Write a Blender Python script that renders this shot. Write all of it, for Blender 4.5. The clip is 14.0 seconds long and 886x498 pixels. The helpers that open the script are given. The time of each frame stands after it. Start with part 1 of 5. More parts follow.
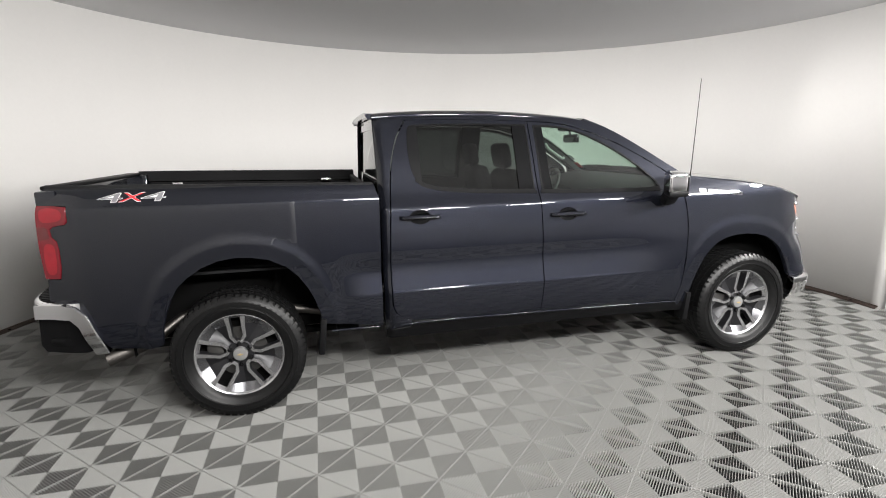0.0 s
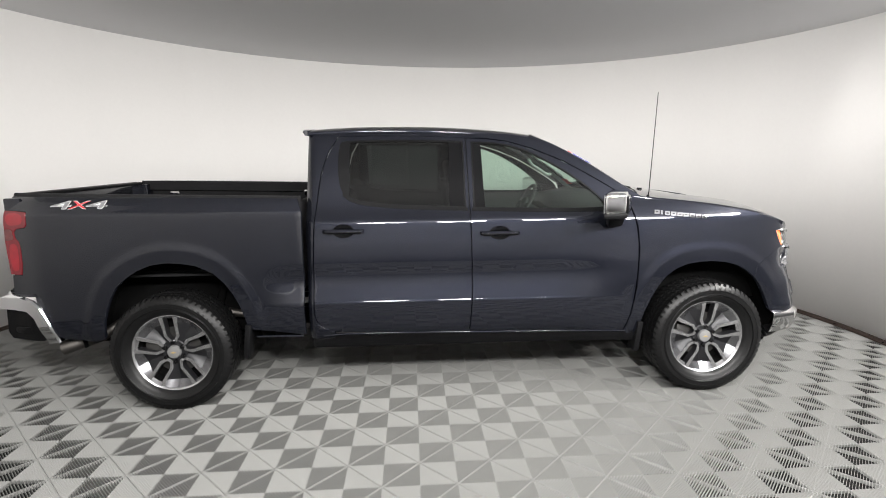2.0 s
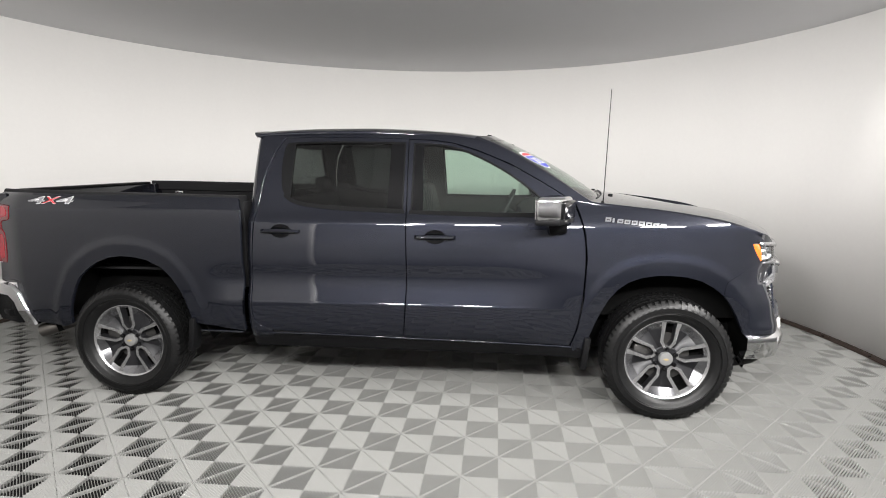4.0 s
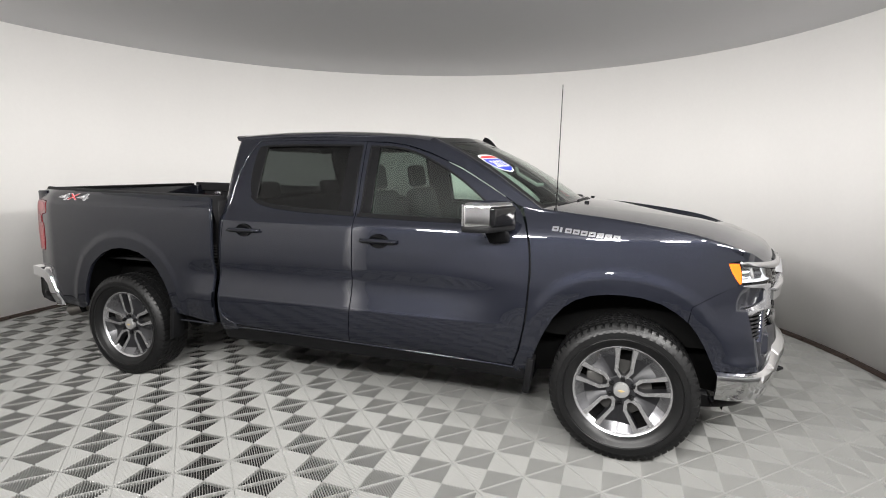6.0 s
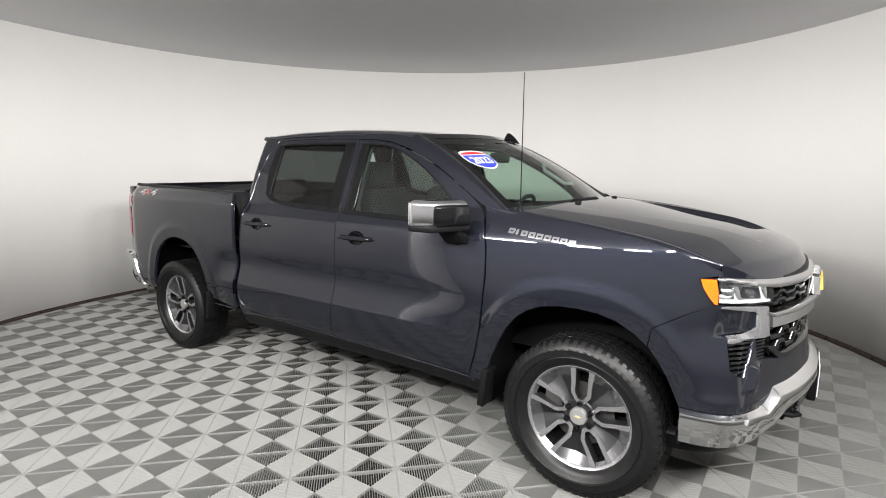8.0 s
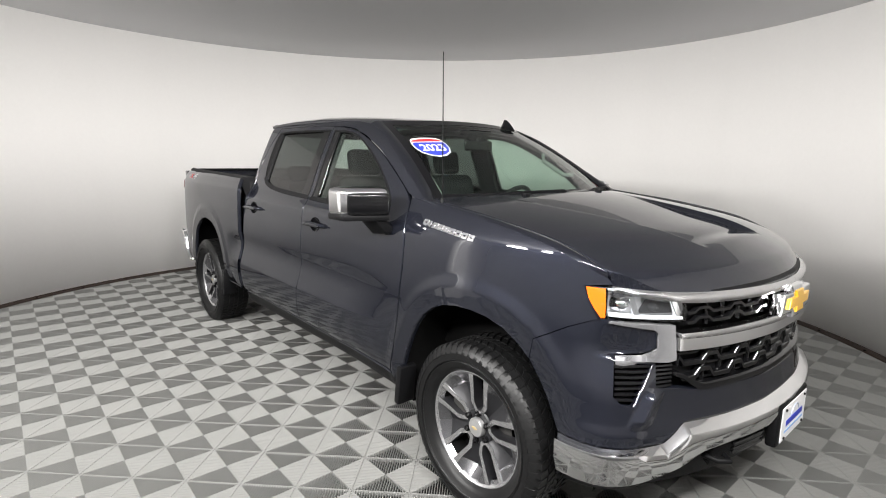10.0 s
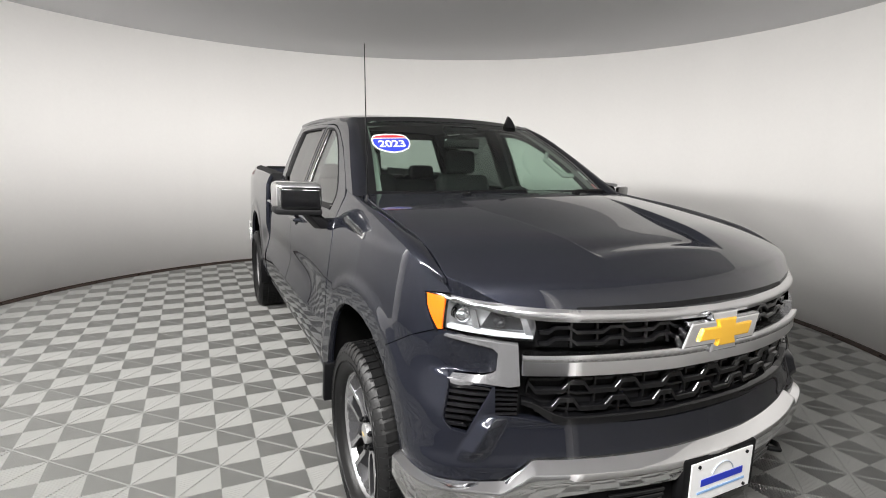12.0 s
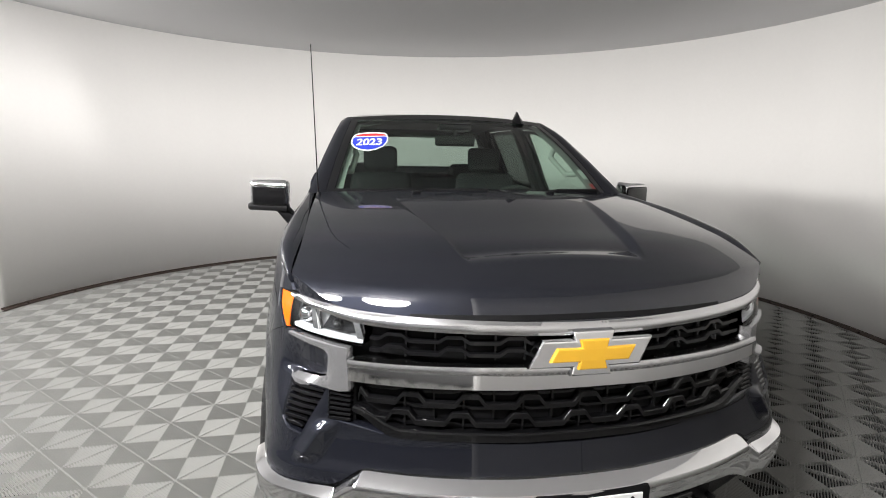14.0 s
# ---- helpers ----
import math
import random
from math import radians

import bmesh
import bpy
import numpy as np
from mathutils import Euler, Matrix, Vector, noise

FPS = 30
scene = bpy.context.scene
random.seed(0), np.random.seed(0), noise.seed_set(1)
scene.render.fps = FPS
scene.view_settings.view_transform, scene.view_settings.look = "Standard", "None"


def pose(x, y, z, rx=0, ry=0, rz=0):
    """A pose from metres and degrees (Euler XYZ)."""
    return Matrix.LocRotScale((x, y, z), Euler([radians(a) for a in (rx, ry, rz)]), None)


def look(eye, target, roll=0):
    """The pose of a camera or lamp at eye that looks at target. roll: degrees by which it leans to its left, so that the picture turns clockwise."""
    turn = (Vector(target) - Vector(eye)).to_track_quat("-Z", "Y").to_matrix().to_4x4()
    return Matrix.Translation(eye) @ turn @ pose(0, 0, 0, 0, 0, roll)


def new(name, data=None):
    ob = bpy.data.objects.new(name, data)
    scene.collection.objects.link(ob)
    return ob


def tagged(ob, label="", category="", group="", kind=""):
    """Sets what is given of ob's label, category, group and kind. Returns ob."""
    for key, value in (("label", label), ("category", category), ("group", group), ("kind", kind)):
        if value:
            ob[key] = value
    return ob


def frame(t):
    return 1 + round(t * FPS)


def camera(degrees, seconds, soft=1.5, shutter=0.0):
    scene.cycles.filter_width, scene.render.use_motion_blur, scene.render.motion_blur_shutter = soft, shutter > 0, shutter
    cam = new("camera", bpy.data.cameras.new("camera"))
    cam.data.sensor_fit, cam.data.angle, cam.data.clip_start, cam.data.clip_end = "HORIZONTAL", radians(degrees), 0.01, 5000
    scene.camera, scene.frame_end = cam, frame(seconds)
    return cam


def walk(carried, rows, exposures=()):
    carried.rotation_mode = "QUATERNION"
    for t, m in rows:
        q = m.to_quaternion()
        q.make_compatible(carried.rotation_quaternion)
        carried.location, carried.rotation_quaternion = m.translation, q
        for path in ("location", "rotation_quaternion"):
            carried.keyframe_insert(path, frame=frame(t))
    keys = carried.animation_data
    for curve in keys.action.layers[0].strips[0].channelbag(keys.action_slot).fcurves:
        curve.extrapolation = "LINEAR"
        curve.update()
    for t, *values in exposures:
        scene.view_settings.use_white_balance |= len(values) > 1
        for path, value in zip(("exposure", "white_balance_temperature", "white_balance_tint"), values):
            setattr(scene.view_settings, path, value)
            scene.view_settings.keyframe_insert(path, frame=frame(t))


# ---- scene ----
cam = camera(81.6, 14.0, soft=1.0)

PATH = [
    (0, (-1.326, -4.211, 1.693), (-0.87, -2.306, 1.287), -1.0),
    (0.5, (-1.097, -4.244, 1.69), (-0.706, -2.322, 1.298), -1.0),
    (1, (-0.81, -4.319, 1.694), (-0.488, -2.381, 1.324), -0.9),
    (1.5, (-0.536, -4.348, 1.714), (-0.296, -2.397, 1.347), -0.6),
    (2, (-0.234, -4.37, 1.717), (-0.115, -2.407, 1.355), -0.5),
    (2.5, (0.02, -4.37, 1.714), (0.045, -2.403, 1.355), -0.5),
    (3, (0.258, -4.35, 1.685), (0.228, -2.38, 1.342), -0.3),
    (5.5, (1.559, -3.999, 1.668), (1.017, -2.1, 1.347), 0.0),
    (6, (1.818, -3.887, 1.647), (1.171, -2.02, 1.34), 0.2),
    (6.5, (2.042, -3.771, 1.63), (1.245, -1.96, 1.335), 0.1),
    (7, (2.291, -3.619, 1.63), (1.344, -1.883, 1.335), -0.1),
    (7.5, (2.509, -3.469, 1.629), (1.465, -1.79, 1.333), -0.1),
    (8, (2.714, -3.302, 1.632), (1.574, -1.688, 1.323), -0.0),
    (10.5, (3.56, -2.266, 1.609), (2.0, -1.063, 1.264), 0.9),
    (11, (3.687, -2.033, 1.6), (2.055, -0.929, 1.257), 1.1),
    (11.5, (3.796, -1.805, 1.597), (2.086, -0.825, 1.255), 1.2),
    (12, (3.892, -1.565, 1.595), (2.121, -0.701, 1.256), 1.3),
    (12.5, (3.969, -1.338, 1.594), (2.139, -0.606, 1.257), 1.1),
    (13, (4.034, -1.106, 1.597), (2.159, -0.499, 1.256), 1.1),
    (13.5, (4.083, -0.885, 1.597), (2.175, -0.394, 1.251), 1.1),
    (14, (4.118, -0.678, 1.603), (2.186, -0.296, 1.252), 1.0),
]
walk(cam, [(t, look(eye, target, roll)) for t, eye, target, roll in PATH])

# ---------- world, lamps ----------
wd = bpy.data.worlds.new("world")
wd.use_nodes = True
wd.node_tree.nodes["Background"].inputs[0].default_value = (0.8, 0.82, 0.85, 1)
wd.node_tree.nodes["Background"].inputs[1].default_value = 0.05
scene.world = wd

CX, CY, RW, RB = -0.25, -0.03, 4.27, 6.0      # room centre, booth radius, bay radius
A0, A1 = radians(-6.2), radians(251.3)        # the booth wall's arc; the bay closes the rest


def ceil_z(x, y):
    return 3.05 - 0.030 * x + 0.010 * y


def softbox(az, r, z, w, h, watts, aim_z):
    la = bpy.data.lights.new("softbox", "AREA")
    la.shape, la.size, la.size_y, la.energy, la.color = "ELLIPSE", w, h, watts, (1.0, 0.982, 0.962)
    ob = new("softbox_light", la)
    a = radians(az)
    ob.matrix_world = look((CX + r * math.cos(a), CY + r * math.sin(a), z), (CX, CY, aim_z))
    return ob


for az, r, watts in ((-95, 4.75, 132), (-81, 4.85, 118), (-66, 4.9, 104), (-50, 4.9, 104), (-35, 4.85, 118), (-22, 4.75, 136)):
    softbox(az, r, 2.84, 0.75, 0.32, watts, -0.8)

# ---------- helpers ----------
from mathutils.geometry import delaunay_2d_cdt


def mat(name, color=(0.5, 0.5, 0.5), rough=0.5, metal=0.0, coat=0.0, bump=0.0, scale=60.0, vary=0.0, spec=0.5, trans=0.0, ior=1.45, emit=0.0, mottle=3.0):
    m = bpy.data.materials.new(name)
    m.use_nodes = True
    nt = m.node_tree
    b = nt.nodes["Principled BSDF"]
    b.inputs["Base Color"].default_value = (*color, 1)
    b.inputs["Roughness"].default_value = rough
    b.inputs["Metallic"].default_value = metal
    b.inputs["Coat Weight"].default_value = coat
    b.inputs["Coat Roughness"].default_value = 0.02
    b.inputs["Specular IOR Level"].default_value = spec
    b.inputs["IOR"].default_value = ior
    b.inputs["Transmission Weight"].default_value = trans
    if emit:
        b.inputs["Emission Color"].default_value = (*color, 1)
        b.inputs["Emission Strength"].default_value = emit
    if vary or bump:
        tc = nt.nodes.new("ShaderNodeTexCoord")
        n1 = nt.nodes.new("ShaderNodeTexNoise")
        n1.inputs["Scale"].default_value, n1.inputs["Detail"].default_value = scale, 4
        n2 = nt.nodes.new("ShaderNodeTexNoise")
        n2.inputs["Scale"].default_value, n2.inputs["Detail"].default_value = mottle, 5
        nt.links.new(tc.outputs["Object"], n1.inputs["Vector"])
        nt.links.new(tc.outputs["Object"], n2.inputs["Vector"])
        if vary:
            mx = nt.nodes.new("ShaderNodeMix")
            mx.data_type = "RGBA"
            mx.inputs[6].default_value = (*[c * (1 - vary) for c in color], 1)
            mx.inputs[7].default_value = (*[min(1, c * (1 + vary)) for c in color], 1)
            av = nt.nodes.new("ShaderNodeMath")
            av.operation = "MULTIPLY_ADD"
            av.inputs[1].default_value = 0.4
            sc = nt.nodes.new("ShaderNodeMath")
            sc.operation = "MULTIPLY"
            sc.inputs[1].default_value = 0.6
            nt.links.new(n1.outputs["Fac"], av.inputs[0])
            nt.links.new(n2.outputs["Fac"], sc.inputs[0])
            nt.links.new(sc.outputs[0], av.inputs[2])
            nt.links.new(av.outputs[0], mx.inputs[0])
            nt.links.new(mx.outputs[2], b.inputs["Base Color"])
            rr = nt.nodes.new("ShaderNodeMapRange")
            rr.inputs[3].default_value, rr.inputs[4].default_value = max(0, rough - 0.12 * vary / 0.15), min(1, rough + 0.12 * vary / 0.15)
            nt.links.new(n2.outputs["Fac"], rr.inputs[0])
            nt.links.new(rr.outputs[0], b.inputs["Roughness"])
        if bump:
            bp = nt.nodes.new("ShaderNodeBump")
            bp.inputs["Strength"].default_value = bump
            bp.inputs["Distance"].default_value = 0.002
            nt.links.new(n1.outputs["Fac"], bp.inputs["Height"])
            nt.links.new(bp.outputs[0], b.inputs["Normal"])
    return m


def pch(xs, ys):
    """Monotone cubic through the knots."""
    xs, ys = [float(v) for v in xs], [float(v) for v in ys]
    n = len(xs)
    d = [(ys[i + 1] - ys[i]) / (xs[i + 1] - xs[i]) for i in range(n - 1)]
    m = [d[0]] + [0 if d[i - 1] * d[i] <= 0 else 2 * d[i - 1] * d[i] / (d[i - 1] + d[i]) for i in range(1, n - 1)] + [d[-1]]

    def f(x):
        if x <= xs[0]:
            return ys[0] + m[0] * (x - xs[0])
        if x >= xs[-1]:
            return ys[-1] + m[-1] * (x - xs[-1])
        i = 0
        while x > xs[i + 1]:
            i += 1
        h = xs[i + 1] - xs[i]
        t = (x - xs[i]) / h
        return ((1 + 2 * t) * (1 - t) ** 2 * ys[i] + t * (1 - t) ** 2 * h * m[i] + t * t * (3 - 2 * t) * ys[i + 1] + t * t * (t - 1) * h * m[i + 1])
    return f


def sst(a, b, x):
    t = min(1, max(0, (x - a) / (b - a)))
    return t * t * (3 - 2 * t)


def mesh_ob(name, verts, faces, material, parent=None, label="", smooth=True, normals=None):
    me = bpy.data.meshes.new(name)
    me.from_pydata([tuple(v) for v in verts], [], faces)
    me.update()
    if smooth:
        for p in me.polygons:
            p.use_smooth = True
    if normals:
        me.normals_split_custom_set_from_vertices([tuple(n) for n in normals])
    me.materials.append(material)
    ob = new(name, me)
    if parent:
        ob.parent = parent
    if label:
        ob["label"] = label
    return ob


def part(name, bm, material, parent, label="", smooth=None):
    """One mesh object from a bmesh; smooth: the angle below which edges are smooth."""
    bmesh.ops.recalc_face_normals(bm, faces=bm.faces)
    me = bpy.data.meshes.new(name)
    if smooth:
        for f in bm.faces:
            f.smooth = True
        for e in bm.edges:
            if len(e.link_faces) == 2 and e.calc_face_angle(0) > radians(smooth):
                e.smooth = False
    bm.to_mesh(me)
    bm.free()
    me.materials.append(material)
    ob = new(name, me)
    if parent:
        ob.parent = parent
    if label:
        ob["label"] = label
    return ob


def box(bm, x0, x1, y0, y1, z0, z1, bevel=0.0, m=None, seg=2):
    r = bmesh.ops.create_cube(bm, size=1, matrix=Matrix.Translation(((x0 + x1) / 2, (y0 + y1) / 2, (z0 + z1) / 2)) @ Matrix.Diagonal((abs(x1 - x0), abs(y1 - y0), abs(z1 - z0), 1)))
    vs = r["verts"]
    if bevel:
        es = list({e for v in vs for e in v.link_edges})
        g = bmesh.ops.bevel(bm, geom=es, offset=bevel, segments=seg, profile=0.5, affect="EDGES")
        vs = list({v for f in g["faces"] for v in f.verts} | {v for v in vs if v.is_valid})
    if m:
        bmesh.ops.transform(bm, matrix=m, verts=vs)
    return vs


def cyl(bm, p, q, r, r2=None, seg=16):
    p, q = Vector(p), Vector(q)
    d = q - p
    m = Matrix.Translation((p + q) / 2) @ d.to_track_quat("Z", "Y").to_matrix().to_4x4()
    return bmesh.ops.create_cone(bm, cap_ends=True, segments=seg, radius1=r, radius2=r if r2 is None else r2, depth=d.length, matrix=m)["verts"]


def tube(bm, pts, r, seg=8):
    """A round bar along the points; r: one radius or one for each point."""
    pts = [Vector(p) for p in pts]
    rs = r if isinstance(r, (list, tuple)) else [r] * len(pts)
    rings = []
    up = Vector((0.13, 0.21, 0.97))
    for i, p in enumerate(pts):
        d = (pts[min(i + 1, len(pts) - 1)] - pts[max(i - 1, 0)]).normalized()
        a = d.cross(up)
        if a.length < 0.05:
            a = d.cross(Vector((1, 0, 0)))
        a.normalize()
        b = d.cross(a)
        rings.append([bm.verts.new(p + (a * math.cos(2 * math.pi * k / seg) + b * math.sin(2 * math.pi * k / seg)) * rs[i]) for k in range(seg)])
    for u, v in zip(rings, rings[1:]):
        for k in range(seg):
            bm.faces.new((u[k], u[(k + 1) % seg], v[(k + 1) % seg], v[k]))
    bm.faces.new(rings[0])
    bm.faces.new(rings[-1])


def prism(bm, poly, f0, f1, bevel=0.0):
    """A plate between f0(a, b) and f1(a, b) over a polygon of (a, b)."""
    lo = [bm.verts.new(f0(*p)) for p in poly]
    hi = [bm.verts.new(f1(*p)) for p in poly]
    n = len(poly)
    fs = [bm.faces.new(lo), bm.faces.new(hi)] + [bm.faces.new((lo[i], lo[(i + 1) % n], hi[(i + 1) % n], hi[i])) for i in range(n)]
    if bevel:
        bmesh.ops.recalc_face_normals(bm, faces=fs)
        es = list(fs[1].edges)
        bmesh.ops.bevel(bm, geom=es, offset=bevel, segments=2, profile=0.5, affect="EDGES")


def lathe(bm, prof, cx, cy, cz, seg=64, axis="y", sgn=1):
    """prof: (radius, depth) pairs spun round the y axis through the centre."""
    rings = []
    for r, d in prof:
        rings.append([bm.verts.new((cx + r * math.cos(2 * math.pi * k / seg), cy + sgn * d, cz + r * math.sin(2 * math.pi * k / seg))) for k in range(seg)])
    for u, v in zip(rings, rings[1:]):
        for k in range(seg):
            bm.faces.new((u[k], u[(k + 1) % seg], v[(k + 1) % seg], v[k]))
    return rings


def densify(poly, step):
    out = []
    for (a, b), (c, d) in zip(poly, poly[1:] + poly[:1]):
        n = max(1, int(math.hypot(c - a, d - b) / step))
        out += [(a + (c - a) * k / n, b + (d - b) * k / n) for k in range(n)]
    return out


def smooth_poly(poly, it=2, sharp=50):
    """Rounds shallow corners (below the angle) by corner cutting."""
    for _ in range(it):
        out, n = [], len(poly)
        for i in range(n):
            p, q, r = Vector(poly[i - 1]), Vector(poly[i]), Vector(poly[(i + 1) % n])
            a, b = q - p, r - q
            if a.length < 1e-6 or b.length < 1e-6:
                continue
            if abs(a.angle_signed(b)) > radians(sharp):
                out.append(tuple(q))
            else:
                out += [tuple(q - a * 0.25), tuple(q + b * 0.25)]
        poly = out
    return poly


def inside(p, poly):
    x, y = p
    c = False
    for (a, b), (d, e) in zip(poly, poly[1:] + poly[:1]):
        if (b > y) != (e > y) and x < (d - a) * (y - b) / (e - b) + a:
            c = not c
    return c


def panel(name, poly, surf, out, material, parent, holes=(), step=0.03, thick=0.018, label="", mirror=False, rows=(), extra=()):
    """A sheet over the polygon (with holes) on surf(a, b) with turned-in edges. out: a direction on its outer side."""
    loops = [densify(p, step) for p in (poly, *holes)]
    pts, edges = [], []
    for lp in loops:
        k = len(pts)
        pts += lp
        edges += [(k + i, k + (i + 1) % len(lp)) for i in range(len(lp))]
    a0, a1 = min(p[0] for p in poly), max(p[0] for p in poly)
    b0, b1 = min(p[1] for p in poly), max(p[1] for p in poly)
    nb = len(pts)
    keep = []
    na, nbb = int((a1 - a0) / step) + 1, int((b1 - b0) / step) + 1
    bs = sorted([b0 + (j + 0.37) * (b1 - b0) / nbb for j in range(nbb)] + list(rows))
    for j, b in enumerate(bs):
        for i in range(na):
            p = (a0 + (i + (0.25 if j % 2 else 0.75)) * (a1 - a0) / na, b)
            if inside(p, loops[0]) and not any(inside(p, h) for h in loops[1:]):
                keep.append(p)
    border = np.array(pts)
    if keep:
        kp = np.array(keep)
        d = np.min(np.hypot(kp[:, None, 0] - border[None, :, 0], kp[:, None, 1] - border[None, :, 1]), axis=1)
        pts += [keep[i] for i in range(len(keep)) if d[i] > step * 0.4]
    pts += [p for p in extra if inside(p, loops[0])]
    v2, _, tris, *_ = delaunay_2d_cdt([Vector(p) for p in pts], edges, [], 0, 1e-6)
    v2 = [(v.x, v.y) for v in v2]
    out = Vector(out)
    h = 0.004
    P, N = [], []
    for a, b in v2:
        p = Vector(surf(a, b))
        n = (Vector(surf(a + h, b)) - Vector(surf(a - h, b))).cross(Vector(surf(a, b + h)) - Vector(surf(a, b - h)))
        n = n.normalized() if n.length > 1e-12 else out.copy()
        if n.dot(out) < 0:
            n.negate()
        P.append(p)
        N.append(n)
    F, cnt = [], {}
    for t in tris:
        c = (sum(v2[i][0] for i in t) / 3, sum(v2[i][1] for i in t) / 3)
        if not inside(c, loops[0]) or any(inside(c, q) for q in loops[1:]):
            continue
        i, j, k = t
        if (P[j] - P[i]).cross(P[k] - P[i]).dot(N[i]) < 0:
            i, j, k = i, k, j
        F.append((i, j, k))
        for e in ((i, j), (j, k), (k, i)):
            cnt[e] = cnt.get(e, 0) + 1
    if thick:
        for (i, j) in [e for e in cnt if (e[1], e[0]) not in cnt]:
            m = (P[j] - P[i]).cross(N[i])
            m = m.normalized() if m.length > 1e-9 else N[i]
            s = len(P)
            for q in (i, j):
                P.append(P[q].copy())
                N.append((m + N[q]).normalized())
            for q in (i, j):
                P.append(P[q] - N[q] * thick)
                N.append(m)
            F.append((s + 1, s, s + 2, s + 3))
    if mirror:
        P = [Vector((p.x, -p.y, p.z)) for p in P]
        N = [Vector((n.x, -n.y, n.z)) for n in N]
        F = [tuple(reversed(f)) for f in F]
    return mesh_ob(name, P, F, material, parent, label, True, N)

# ---------- materials ----------
M_PAINT = mat("dark_blue_grey_metallic_paint", (0.0118, 0.0130, 0.0190), 0.42, 0.5, coat=1.0, spec=0.0, vary=0.10, scale=900, mottle=2.0)
M_PAINT.node_tree.nodes["Principled BSDF"].inputs["Coat IOR"].default_value = 1.55
M_CHROME = mat("chrome", (0.82, 0.82, 0.83), 0.06, 1.0)
M_SATIN = mat("satin_silver", (0.60, 0.60, 0.61), 0.20, 1.0)
M_LAMPARM = mat("grey_lamp_lens", (0.30, 0.30, 0.31), 0.24, 0.75)
M_MACH = mat("machined_alloy", (0.56, 0.56, 0.57), 0.26, 0.9)
M_DKALLOY = mat("dark_grey_alloy", (0.020, 0.020, 0.022), 0.38, 0.3)
M_BLACK = mat("black_plastic", (0.006, 0.006, 0.0065), 0.45, spec=0.12, bump=0.25, scale=400, vary=0.12)
M_GLOSSBLK = mat("gloss_black", (0.0035, 0.0035, 0.004), 0.12, spec=0.35, coat=0.3)
M_RUBBER = mat("tyre_rubber", (0.0062, 0.0062, 0.0064), 0.42, spec=0.34, bump=0.2, scale=150, vary=0.18)
M_UNDER = mat("black_underbody", (0.005, 0.005, 0.005), 0.9, spec=0.05, vary=0.2)
M_LINER = mat("bed_liner", (0.014, 0.014, 0.015), 0.75, spec=0.25, bump=0.6, scale=300, vary=0.15)
M_RED = mat("red_lens", (0.15, 0.002, 0.008), 0.10, coat=0.5, vary=0.18, scale=90, mottle=14)
M_AMBER = mat("amber_lens", (0.72, 0.115, 0.004), 0.12, coat=1.0)
M_STEEL = mat("steel", (0.35, 0.34, 0.33), 0.4, 1.0, vary=0.15)
M_SEAT = mat("dark_seat_cloth", (0.018, 0.018, 0.020), 0.85, bump=0.3, scale=300, vary=0.2)
M_TRIM = mat("dark_cabin_trim", (0.022, 0.022, 0.023), 0.6, bump=0.2, scale=300, vary=0.1)
M_LIGHTTRIM = mat("grey_headliner", (0.34, 0.34, 0.33), 0.9, bump=0.2, scale=400, vary=0.06)
M_GOLD = mat("gold_emblem", (0.75, 0.42, 0.03), 0.3, 0.3, coat=0.5)
M_WHITE = mat("white_print", (0.82, 0.82, 0.82), 0.4)
M_BLUE = mat("blue_print", (0.02, 0.04, 0.45), 0.4)
M_REDP = mat("red_print", (0.62, 0.02, 0.03), 0.4)
M_WALL = mat("white_booth_wall", (0.86, 0.845, 0.825), 0.55, bump=0.10, scale=25, vary=0.04, mottle=1.6)
M_CEIL = mat("grey_ceiling_sheet", (0.68, 0.68, 0.69), 0.7, bump=0.15, scale=8, vary=0.03, mottle=0.5)
M_TILE = mat("grey_plastic_tile", (0.26, 0.26, 0.25), 0.42, spec=0.3, bump=0.1, scale=200, vary=0.07, mottle=1.3)
M_SUB = mat("dark_subfloor", (0.010, 0.010, 0.010), 0.8, vary=0.2)
M_BAY = mat("grey_bay_paint", (0.48, 0.48, 0.485), 0.8, bump=0.1, scale=40, vary=0.1)
M_RETURN = mat("white_return_paint", (0.60, 0.59, 0.585), 0.7, bump=0.1, scale=40, vary=0.04)
M_EDGE = mat("dark_brown_rubber_edge", (0.028, 0.018, 0.014), 0.6, vary=0.2)


# the booth's wall has faint upright bands
_nt = M_WALL.node_tree
_mp = _nt.nodes.new("ShaderNodeMapping")
_mp.inputs["Scale"].default_value = (1, 1, 0.05)
_nt.links.new(_nt.nodes["Texture Coordinate"].outputs["Object"], _mp.inputs["Vector"])
_nt.links.new(_mp.outputs["Vector"], _nt.nodes["Noise Texture.001"].inputs["Vector"])


